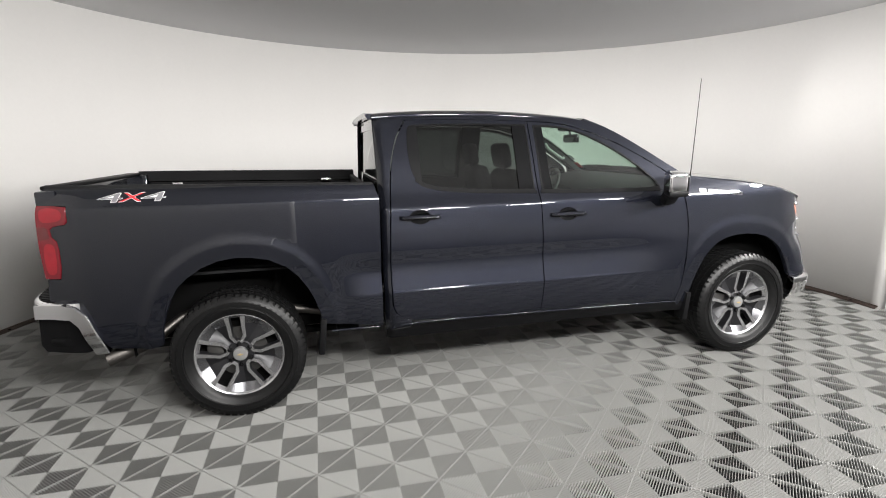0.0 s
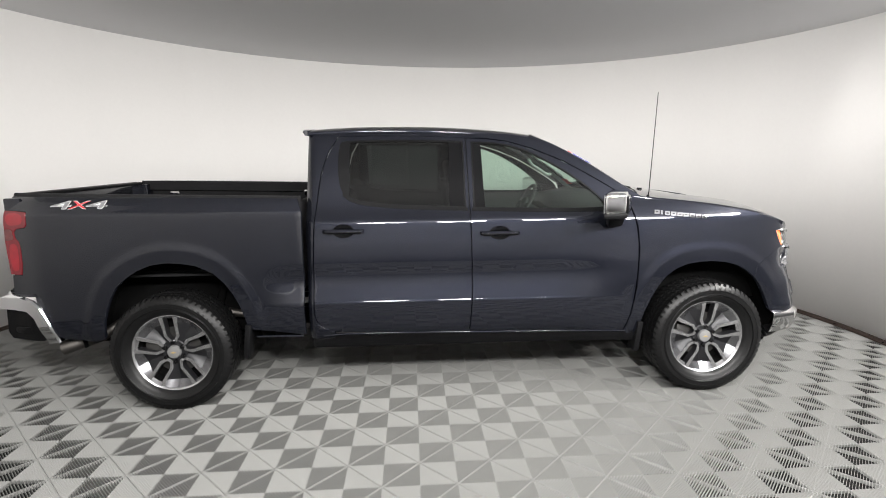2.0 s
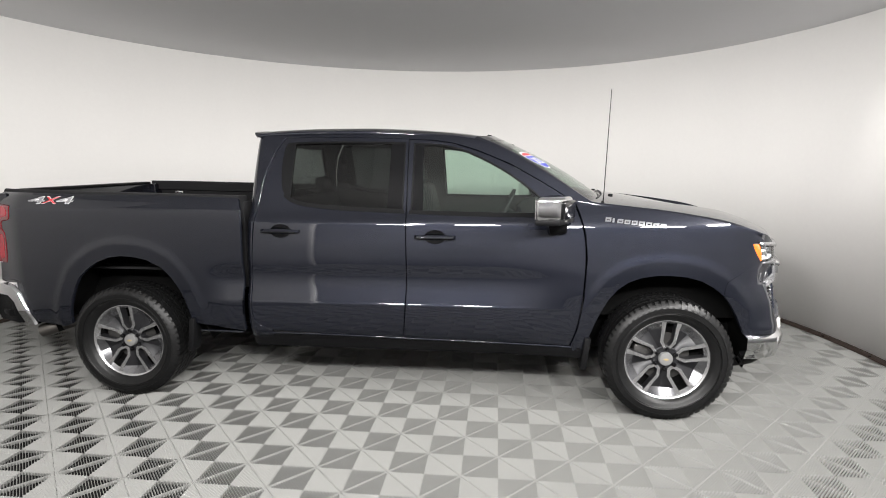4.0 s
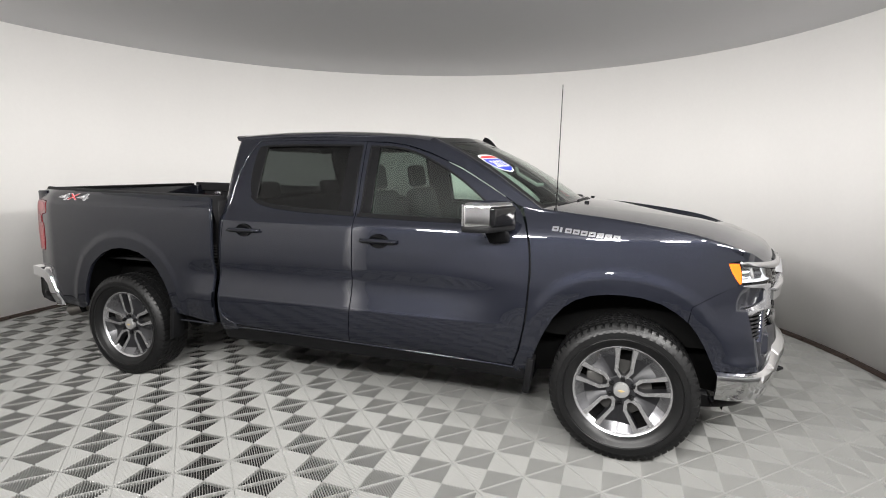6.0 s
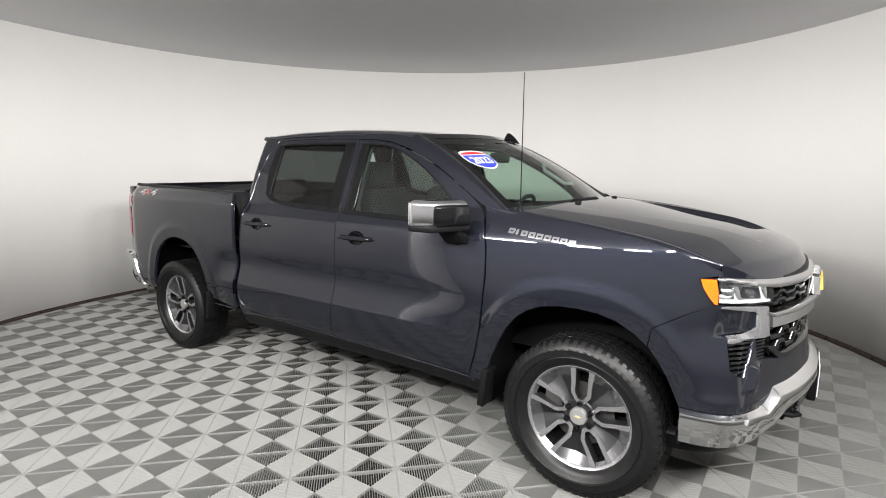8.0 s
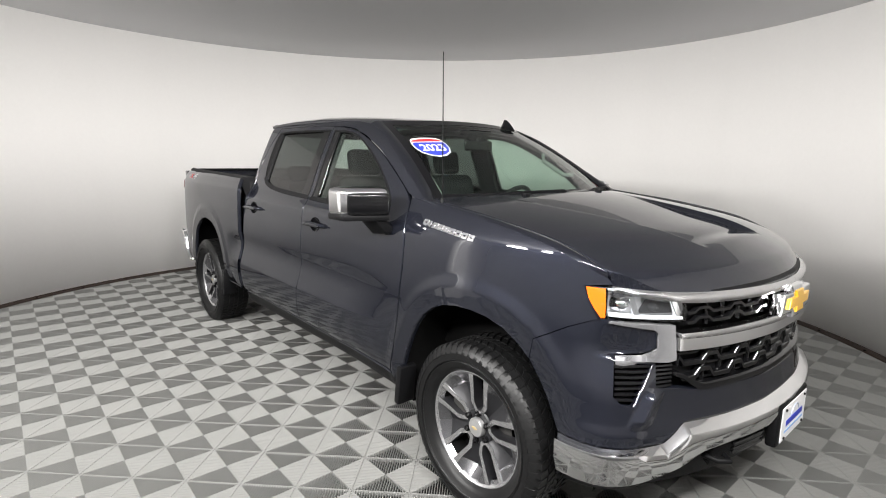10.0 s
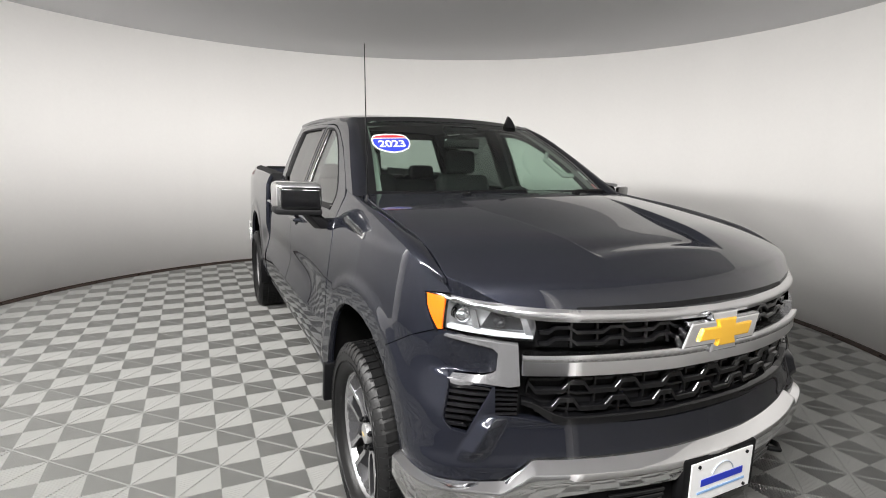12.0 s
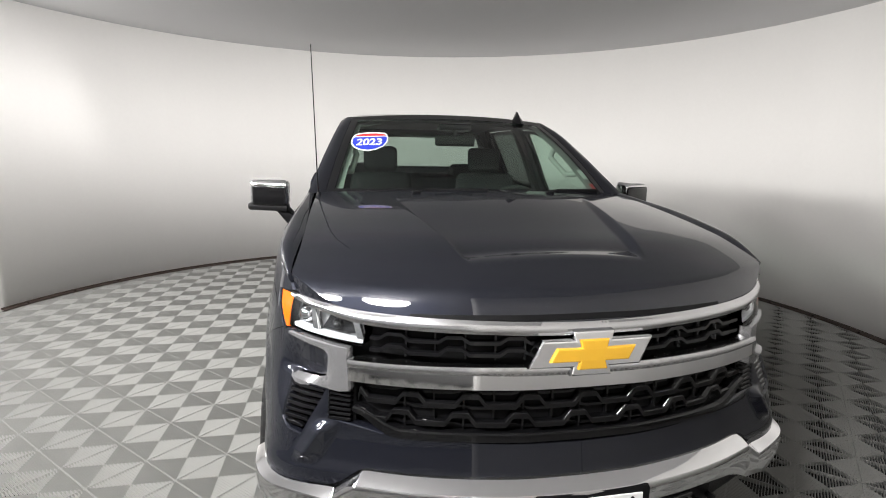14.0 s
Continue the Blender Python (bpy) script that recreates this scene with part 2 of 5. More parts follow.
def glass(name, tint, gain=1.0):
    m = bpy.data.materials.new(name)
    m.use_nodes = True
    nt = m.node_tree
    nt.nodes.clear()
    o = nt.nodes.new("ShaderNodeOutputMaterial")
    mx = nt.nodes.new("ShaderNodeMixShader")
    tr = nt.nodes.new("ShaderNodeBsdfTransparent")
    gl = nt.nodes.new("ShaderNodeBsdfGlossy")
    lw = nt.nodes.new("ShaderNodeLayerWeight")
    pw = nt.nodes.new("ShaderNodeMath")
    pw.operation, pw.inputs[1].default_value = "POWER", 5
    fr = nt.nodes.new("ShaderNodeMath")
    fr.operation, fr.inputs[1].default_value, fr.inputs[2].default_value = "MULTIPLY_ADD", 0.9, 0.055 * gain
    nt.links.new(lw.outputs["Facing"], pw.inputs[0])
    nt.links.new(pw.outputs[0], fr.inputs[0])
    tr.inputs["Color"].default_value = (*tint, 1)
    gl.inputs["Roughness"].default_value = 0.01
    gl.inputs["Color"].default_value = (0.95, 0.95, 0.95, 1)
    nt.links.new(fr.outputs[0], mx.inputs[0])
    nt.links.new(tr.outputs[0], mx.inputs[1])
    nt.links.new(gl.outputs[0], mx.inputs[2])
    nt.links.new(mx.outputs[0], o.inputs[0])
    return m


M_GLASS = glass("green_tinted_glass", (0.62, 0.75, 0.67))
M_PRIV = glass("dark_privacy_glass", (0.13, 0.145, 0.14), 1.2)
M_SIDEGL = glass("green_side_glass", (0.68, 0.81, 0.73), 1.8)
M_REARGL = glass("grey_rear_glass", (0.5, 0.54, 0.52))
M_LENS = glass("clear_lens", (0.92, 0.94, 0.95))

# ---------- room ----------


def arc_wall(name, r0, r1, a0, a1, seg, material):
    """A curved wall between two radii, from the floor to the ceiling."""
    v, f = [], []
    for i in range(seg + 1):
        a = a0 + (a1 - a0) * i / seg
        for r in (r0, r1):
            x, y = CX + r * math.cos(a), CY + r * math.sin(a)
            v += [(x, y, -0.03), (x, y, ceil_z(x, y) + 0.02)]
    for i in range(seg):
        k, n = 4 * i, 4 * i + 4
        f += [(k, n, n + 1, k + 1), (k + 2, k + 3, n + 3, n + 2), (k + 1, n + 1, n + 3, k + 3), (k, k + 2, n + 2, n)]
    f += [(0, 1, 3, 2), (4 * seg, 4 * seg + 2, 4 * seg + 3, 4 * seg + 1)]
    ob = mesh_ob(name, v, f, material, smooth=False)
    for p in ob.data.polygons:
        p.use_smooth = abs(p.normal.z) < 0.3
    return ob


w1 = arc_wall("wall_curved", RW, RW + 0.08, A0, A1, 220, M_WALL)
tagged(w1, "smooth white curved photo booth wall", "wall", kind="structure")
w2 = arc_wall("wall_bay", RB, RB + 0.08, A1 - radians(0.8), A0 + 2 * math.pi + radians(0.8), 90, M_BAY)
tagged(w2, "plain grey wall closing the camera bay", "wall", kind="structure")
for nm, a, sg in (("wall_return_1", A0, 1), ("wall_return_2", A1, -1)):
    bm = bmesh.new()
    ux, uy = math.cos(a), math.sin(a)
    px, py = -uy * sg, ux * sg
    vs = []
    for r in (RW + 0.083, RB - 0.003):
        for d in (-0.0, 0.08):
            x, y = CX + ux * r - px * (d - 0.083), CY + uy * r - py * (d - 0.083)
            vs.append((bm.verts.new((x, y, -0.03)), bm.verts.new((x, y, ceil_z(x, y) + 0.02))))
    (p, q, r_, s_) = vs
    for u, w in ((p, q), (q, s_), (s_, r_), (r_, p)):
        bm.faces.new((u[0], w[0], w[1], u[1]))
    bm.faces.new([k[1] for k in (p, q, s_, r_)])
    tagged(part(nm, bm, M_RETURN, None), "plain white return wall of the booth", "wall", kind="structure")



def slab(name, outline, material, label):
    """A ceiling sheet over a plan outline."""
    bm = bmesh.new()
    lo = [bm.verts.new((x, y, ceil_z(x, y))) for x, y in outline]
    hi = [bm.verts.new((x, y, ceil_z(x, y) + 0.08)) for x, y in outline]
    bm.faces.new(lo)
    bm.faces.new(hi)
    n = len(lo)
    for k in range(n):
        bm.faces.new((lo[k], lo[(k + 1) % n], hi[(k + 1) % n], hi[k]))
    return tagged(part(name, bm, material, None), label, "ceiling", kind="structure")


def ring_pts(r, a0, a1, n):
    return [(CX + r * math.cos(a0 + (a1 - a0) * k / n), CY + r * math.sin(a0 + (a1 - a0) * k / n)) for k in range(n + 1)]


B0, B1 = A1, A0 + 2 * math.pi
slab("ceiling", ring_pts(RW + 0.1, A0, A1, 160) + ring_pts(RW + 0.02, B0 + 0.01, B1 - 0.01, 60), M_CEIL, "plain grey stretched sheet ceiling")
slab("ceiling_bay", ring_pts(RB + 0.1, B0 - 0.03, B1 + 0.03, 60) + list(reversed(ring_pts(RW + 0.022, B0 - 0.03, B1 + 0.03, 60))), M_RETURN, "plain white ceiling over the camera bay")
# dark rubber edge along the foot of the wall, with its screws
v, f = [], []
seg = 220
for i in range(seg + 1):
    a = A0 + (A1 - A0) * i / seg
    for r, z in ((RW - 0.002, 0.0), (RW - 0.045, 0.002), (RW - 0.042, 0.012), (RW - 0.012, 0.016), (RW - 0.002, 0.032)):
        v.append((CX + r * math.cos(a), CY + r * math.sin(a), z))
for i in range(seg):
    for j in range(4):
        f.append((5 * i + j, 5 * i + j + 1, 5 * i + j + 6, 5 * i + j + 5))
base = tagged(mesh_ob("baseboard", v, f, M_EDGE, smooth=False), "dark rubber edge strip at the wall's foot", "baseboard", kind="structure")
bm = bmesh.new()
cyl(bm, (0, 0, 0), (0, 0, 0.010), 0.010, seg=8)
scr = part("screw", bm, M_UNDER, base)
for i in range(36):
    a = A0 + (A1 - A0) * (i + 0.5) / 36
    o = scr if i == 0 else new("screw", scr.data)
    o.parent = base
    o.location = (CX + (RW - 0.03) * math.cos(a), CY + (RW - 0.03) * math.sin(a), 0.010)

# ---------- floor ----------
TP = 0.2015                     # half the diagonal of a tile
TX, TY = 0.186, 0.094           # a corner of the tile grid
bm = bmesh.new()
bmesh.ops.create_circle(bm, cap_ends=True, segments=96, radius=6.3, matrix=Matrix.Translation((CX, CY, -0.024)))
floor = tagged(part("floor", bm, M_SUB, None), "grey ribbed interlocking plastic tile floor", "floor", kind="structure")


def tile_mesh():
    """A square tile, its corners on the axes: ribs at right angles to each edge, slots between."""
    v, f = [], []
    L = TP * math.sqrt(2)
    pitch = L / 22

    def bar(o, d, n, a0, a1, w, zt, zb=-0.023):
        # a bar along d from a0 to a1, standing w to each side of the line through o
        k = len(v)
        for a in (a0, a1):
            for e, z in ((-w, zb), (-w, zt), (w, zt), (w, zb)):
                v.append((o[0] + d[0] * a + n[0] * e, o[1] + d[1] * a + n[1] * e, z))
        for q in range(3):
            f.append((k + q, k + q + 1, k + q + 5, k + q + 4))
    for e in range(4):
        c = math.pi / 4 + e * math.pi / 2
        d, n = (math.cos(c), math.sin(c)), (-math.sin(c), math.cos(c))
        for q in range(22):
            u = -L / 2 + (q + 0.5) * pitch
            bar((n[0] * u, n[1] * u), d, n, abs(u), L / 2 - 0.0006, pitch * 0.075, 0.0)
        # rim along the edge, and the web along the diagonal
        bar((d[0] * (L / 2 - 0.0018), d[1] * (L / 2 - 0.0018)), n, d, -L / 2 + 0.001, L / 2 - 0.001, 0.0006, -0.0015)
        c -= math.pi / 4
        bar((0, 0), (math.cos(c), math.sin(c)), (-math.sin(c), math.cos(c)), 0.0, TP - 0.002, 0.0010, -0.006)
    return v, f


tv, tf = tile_mesh()
tme = bpy.data.meshes.new("floor_tile")
tme.from_pydata(tv, [], tf)
tme.materials.append(M_TILE)
cells = []
for i in range(-36, 37):
    for j in range(-36, 37):
        if (i + j) % 2 == 0:
            x, y = TX + i * TP, TY + j * TP
            bay = -1.93 < math.atan2(y - CY, x - CX) < -0.08
            if math.hypot(x - CX, y - CY) < (5.9 if bay else 4.40):
                cells.append((math.hypot(x - 0.9, y + 1.9), x, y))
cells.sort()
near, far = cells[:300], cells[300:]
TAIL_TILES = near
V, F = [], []
for _, x, y in far:
    k = len(V)
    V += [(a + x, b + y, c) for a, b, c in tv]
    F += [tuple(k + q for q in p) for p in tf]
ft = mesh_ob("floor_tiles_far", V, F, M_TILE, floor, "grey ribbed plastic tiles farther off", smooth=False)
ft["kind"] = "stuff"

# ---------- the truck's body surfaces ----------
P_DOOR = pch((0.36, 0.40, 0.47, 0.53, 0.60, 0.68, 0.735, 0.750, 0.905, 0.925, 1.0, 1.1, 1.2, 1.268, 1.285, 1.30, 1.335, 1.36, 1.42, 1.6, 1.79, 1.83, 1.88),
             (0.88, 0.925, 0.955, 0.985, 1.0, 1.005, 1.004, 0.999, 0.961, 0.960, 0.965, 0.959, 0.947, 0.937, 0.932, 0.922, 0.896, 0.880, 0.853, 0.785, 0.702, 0.682, 0.645))
P_FEND = pch((0.36, 0.45, 0.6, 0.8, 0.95, 1.1, 1.2, 1.27, 1.32, 1.36, 1.40, 1.45), (0.94, 0.97, 0.985, 0.985, 0.978, 0.960, 0.944, 0.930, 0.908, 0.886, 0.86, 0.80))
P_BED = pch((0.42, 0.5, 0.58, 0.68, 0.8, 0.95, 1.1, 1.25, 1.345, 1.36, 1.375, 1.43, 1.455, 1.49), (0.93, 0.96, 0.982, 0.988, 0.988, 0.987, 0.984, 0.979, 0.974, 0.971, 0.964, 0.940, 0.920, 0.87))
WX, WZ, WR = 1.8745, 0.404, 0.406             # half the wheelbase, the wheel's centre and radius
_pl = ((0, 2.775), (0.15, 2.77), (0.30, 2.748), (0.47, 2.705), (0.62, 2.645), (0.70, 2.60), (0.79, 2.53), (0.865, 2.44), (0.91, 2.34), (0.94, 2.2), (0.955, 2.0), (0.96, 1.8))
_s = [0.0]
for _a, _b in zip(_pl, _pl[1:]):
    _s.append(_s[-1] + math.hypot(_b[0] - _a[0], _b[1] - _a[1]))
PLY, PLX = pch(_s, [p[0] for p in _pl]), pch(_s, [p[1] for p in _pl])
PLANY = pch([p[1] for p in reversed(_pl)], [p[0] for p in reversed(_pl)])
FOFF = pch((0.25, 0.40, 0.50, 0.62, 0.68, 0.78, 0.9, 1.0, 1.1, 1.16, 1.22), (-0.06, 0.0, 0.03, 0.035, 0.02, 0.005, 0.005, 0.0, -0.01, -0.03, -0.075))

ARCH_F = [(1.36, 0.46), (1.367, 0.55), (1.395, 0.63), (1.434, 0.72), (1.48, 0.805), (1.535, 0.872), (1.60, 0.92), (1.679, 0.951), (1.77, 0.966), (1.862, 0.968), (1.955, 0.960), (2.049, 0.935), (2.13, 0.89), (2.185, 0.845)]
ARCH_B = [(2.185, 0.845), (2.235, 0.78), (2.275, 0.71), (2.305, 0.64), (2.322, 0.585)]
ARCH_R = [(-1.347, 0.569), (-1.365, 0.65), (-1.392, 0.735), (-1.43, 0.815), (-1.48, 0.89), (-1.55, 0.96), (-1.653, 1.010), (-1.74, 1.028), (-1.84, 1.035), (-1.94, 1.022), (-2.036, 0.985), (-2.12, 0.93), (-2.181, 0.875), (-2.225, 0.80), (-2.259, 0.72), (-2.285, 0.63), (-2.30, 0.52)]


def half_width(x, z):
    if x < -0.9525:
        w = P_BED(z)
        if x < -1.9:
            w -= 0.055 * ((-1.9 - x) / 1.0) ** 2 + 0.045 * sst(-2.62, -2.92, x)
        k = sst(-1.27, -1.02, x) * (1 - sst(0.86, 1.02, z))
        w += k * (P_DOOR(z) - w)
    else:
        k = sst(0.70, 1.38, x)
        w = P_DOOR(z) * (1 - k) + (P_FEND(z) if z < 1.42 else P_DOOR(z)) * k if z < 1.40 else P_DOOR(z)
    if -0.9525 <= x < -0.895:
        w -= 0.040 * ((-0.895 - x) / 0.05) ** 2
    if x > 1.8 and z < 1.45:
        w -= 0.96 - PLANY(min(x, 2.6))
    for xc, arch in ((-WX, ARCH_R), (WX, ARCH_F + ARCH_B[1:])):
        if abs(x - xc) < 0.78 and z < 1.25:
            w += flare(arch_gap(x, z, arch))
    return w


def arch_gap(x, z, arch):
    """The distance from a wheel arch's edge."""
    best = 9.0
    for (a, b), (c, d) in zip(arch, arch[1:]):
        t = min(1, max(0, ((x - a) * (c - a) + (z - b) * (d - b)) / ((c - a) ** 2 + (d - b) ** 2)))
        best = min(best, math.hypot(x - a - t * (c - a), z - b - t * (d - b)))
    return best


def flare(q):
    return 0.002 + 0.006 * q / 0.085 if q < 0.085 else 0.008 * (1 - sst(0.080, 0.150, q))


def side(x, z, off=0.0):
    return (x, -(half_width(x, z) - off), z)


def front(s, z, off=0.0):
    """The nose: s along its plan from the middle (right side), z up, off outwards."""
    a = abs(s)
    h = 0.004
    x, y = PLX(a), PLY(a)
    tx, ty = PLX(a + h) - PLX(max(0, a - h)), PLY(a + h) - PLY(max(0, a - h))
    n = math.hypot(tx, ty)
    nx, ny = ty / n, -tx / n
    o = off + FOFF(z) + 0.055 * math.exp(-((a - 0.92) / 0.15) ** 2) * sst(0.28, 0.42, z) * (1 - sst(0.74, 0.96, z))
    o += 0.026 * max(0, 1 - abs(a - 0.775 - 0.45 * (0.775 - z)) / 0.045) * sst(0.655, 0.685, z) * (1 - sst(0.76, 0.80, z))
    # the pocket under the headlight leans inwards
    o -= 0.030 * min(1, max(0, (1.035 - z) / 0.12)) * sst(0.903, 0.912, z) * sst(0.765, 0.80, a) * (1 - sst(0.90, 1.0, a))
    p = (x + nx * o, y + ny * o)
    k = sst(0.93, 1.13, a)
    if k > 0:
        w = half_width(x, z)
        m = 0.055 * math.exp(-((a - 0.92) / 0.15) ** 2) * sst(0.28, 0.42, z) * (1 - sst(0.74, 0.96, z))
        q = (x + nx * (off + m), w + ny * (off + m))
        p = (p[0] * (1 - k) + q[0] * k, p[1] * (1 - k) + q[1] * k)
    return (p[0], (-1 if s >= 0 else 1) * p[1], z)


def s_of_x(x):
    lo, hi = 0.3, 2.0
    for _ in range(40):
        mid = (lo + hi) / 2
        lo, hi = (mid, hi) if PLX(mid) > x else (lo, mid)
    return lo


HF = pch((1.3, 1.6, 1.78, 2.0, 2.24, 2.45, 2.59, 2.685, 2.70, 2.715, 2.74, 2.76), (1.44, 1.415, 1.397, 1.372, 1.338, 1.30, 1.259, 1.222, 1.213, 1.196, 1.155, 1.115))


def ridge_y(x):
    return 0.50 - 0.20 * (x - 1.6)


def hood_z(x, y):
    xp = x + 0.33 * y * y
    z = HF(xp) + 0.022 * (1 - (y / 0.8) ** 2) * (1 - sst(2.35, 2.72, xp))
    # the sunken middle between two hard creases
    return z - 0.027 * sst(1.60, 2.25, x) * (1 - sst(2.44, 2.56, x)) * sst(-0.004, 0.026, ridge_y(x) - abs(y))


def hood(x, y):
    return (x, y, hood_z(x, y))


RZ = pch((-0.97, -0.75, -0.44, -0.12, 0.15, 0.46, 0.66, 0.80, 0.9), (1.905, 1.921, 1.931, 1.930, 1.920, 1.898, 1.874, 1.846, 1.81))


def roof(x, y):
    a = abs(y) / 0.66
    return (x, y, RZ(x + 0.10 * a * a) - 0.012 * a * a - 0.028 * a ** 8)


truck = new("pickup_truck")
truck.location, truck.scale = (0, 0.030, 0), (1, 1.030, 1)     # it stands a little off the axis; full width 2.06 m
tagged(truck, "dark blue-grey crew cab pickup truck with chrome trim", "pickup truck")

DOOR_TOP = [(0.154, 1.832), (0.30, 1.826), (0.45, 1.805), (0.62, 1.755), (0.85, 1.660), (1.05, 1.548), (1.238, 1.432)]
DOOR_FRONT = [(1.238, 1.432), (1.29, 1.347), (1.325, 1.217), (1.337, 1.066), (1.322, 0.797), (1.288, 0.60), (1.248, 0.490)]
RDOOR_REAR = [(-0.73, 1.845), (-0.80, 1.74), (-0.845, 1.60), (-0.862, 1.483), (-0.885, 1.26), (-0.900, 0.955), (-0.902, 0.66), (-0.88, 0.60), (-0.836, 0.562), (-0.77, 0.532)]
G = 0.004


def shift(pts, dx, dz):
    return [(a + dx, b + dz) for a, b in pts]


rear_door_poly = shift(RDOOR_REAR, G, 0) + [(-0.5, 0.525), (0.150 - G, 0.512), (0.170 - G, 0.75), (0.172 - G, 0.99), (0.163 - G, 1.347), (0.154 - G, 1.832), (-0.3, 1.848)]
rear_hole = [(-0.70, 1.818), (-0.3, 1.822), (0.135, 1.812), (0.140, 1.356), (-0.187, 1.368), (-0.40, 1.380), (-0.55, 1.396), (-0.64, 1.42), (-0.70, 1.46), (-0.725, 1.53), (-0.735, 1.66), (-0.725, 1.79)]
front_door_poly = shift(DOOR_TOP, G, -G) + shift(DOOR_FRONT[1:], -G, 0) + [(0.84, 0.497), (0.150 + G, 0.510), (0.170 + G, 0.75), (0.172 + G, 0.99), (0.163 + G, 1.347)]
front_hole = [(0.190, 1.806), (0.34, 1.802), (0.47, 1.782), (0.62, 1.730), (0.84, 1.612), (1.02, 1.478), (1.105, 1.395), (1.125, 1.345), (1.02, 1.337), (0.644, 1.340), (0.190, 1.352)]
rear_door_poly, front_door_poly = smooth_poly(rear_door_poly), smooth_poly(front_door_poly)
rear_hole, front_hole = smooth_poly(rear_hole, 2, 70), smooth_poly(front_hole, 2, 40)
frame_poly = [(-0.945, 0.47), (-0.945, 1.876), (-0.75, 1.882), (-0.44, 1.884), (-0.12, 1.882), (0.15, 1.876), (0.46, 1.856), (0.62, 1.832), (0.75, 1.79), (0.86, 1.735), (1.05, 1.622), (1.21, 1.522), (1.40, 1.405), (1.30, 1.40), (1.262, 1.432)]
frame_poly += [(a + 0.002, b + 0.005) for a, b in reversed(DOOR_TOP)] + [(-0.3, 1.853)] + [(a - 0.004, b + (0.007 if i == 0 else 0)) for i, (a, b) in enumerate(RDOOR_REAR)] + [(-0.77, 0.49)]
rocker_poly = [(-0.94, 0.40), (-0.94, 0.462), (-0.778, 0.480), (-0.765, 0.522), (-0.5, 0.518), (0.15, 0.505), (0.84, 0.490), (1.25, 0.482), (1.352, 0.47), (1.352, 0.40)]
fender_poly = [(a + 0.008, b) for a, b in reversed(DOOR_FRONT[1:])] + [(1.27, 1.420), (1.38, 1.405), (1.57, 1.384), (1.8, 1.362), (2.03, 1.328), (2.2, 1.295), (2.30, 1.262), (2.38, 1.225), (2.44, 1.196), (2.455, 1.176), (2.40, 1.170), (2.366, 1.165), (2.388, 1.11), (2.425, 1.048), (2.33, 1.005), (2.20, 0.93), (2.185, 0.845)] + list(reversed(ARCH_F[:-1])) + [(1.27, 0.455)]
bed_poly = [(-0.985, 1.44), (-0.975, 1.40), (-0.960, 1.36), (-0.968, 0.52)] + ARCH_R + [(-2.36, 0.50), (-2.585, 0.525), (-2.66, 0.62), (-2.72, 0.76), (-2.80, 0.80), (-2.885, 0.83), (-2.875, 0.955), (-2.798, 0.957), (-2.785, 1.03), (-2.782, 1.13), (-2.79, 1.18), (-2.815, 1.205), (-2.82, 1.245), (-2.80, 1.262), (-2.735, 1.27), (-2.715, 1.29), (-2.715, 1.378), (-2.865, 1.385), (-2.868, 1.45), (-2.85, 1.482), (-2.566, 1.476), (-1.98, 1.462), (-1.3, 1.447)]



def recess_outline(xc, zc):
    return [(xc + 0.072 * math.cos(a), zc + 0.046 * math.sin(a)) for a in np.linspace(0, 2 * math.pi, 28, endpoint=False)]


def inset(poly, d):
    """The polygon with each edge moved inwards."""
    n = len(poly)
    sgn = 1 if sum(a[0] * b[1] - b[0] * a[1] for a, b in zip(poly, poly[1:] + poly[:1])) > 0 else -1
    out = []
    for i in range(n):
        p, q, r = Vector(poly[i - 1]), Vector(poly[i]), Vector(poly[(i + 1) % n])
        u, v = (q - p).normalized(), (r - q).normalized()
        m = Vector((-(u.y + v.y), u.x + v.x)) * sgn
        m = m.normalized() * min(2.0, 1 / max(0.4, m.normalized().dot(Vector((-u.y, u.x)) * sgn)))
        out.append((q.x + m.x * d, q.y + m.y * d))
    return out


def crease_ring(arch, gaps=(0.078, 0.085, 0.092, 0.105, 0.120, 0.138)):
    """Points along the crease of a wheel arch's flare."""
    out = []
    pts = densify(arch + arch[-1:], 0.012)
    for p, q in zip(pts, pts[1:]):
        d = math.hypot(q[0] - p[0], q[1] - p[1])
        if d > 1e-6:
            n = ((q[1] - p[1]) / d, -(q[0] - p[0]) / d)
            if (p[0] - (-WX if p[0] < 0 else WX)) * n[0] + (p[1] - WZ) * n[1] < 0:
                n = (-n[0], -n[1])
            out += [(p[0] + n[0] * g, p[1] + n[1] * g) for g in gaps]
    return out


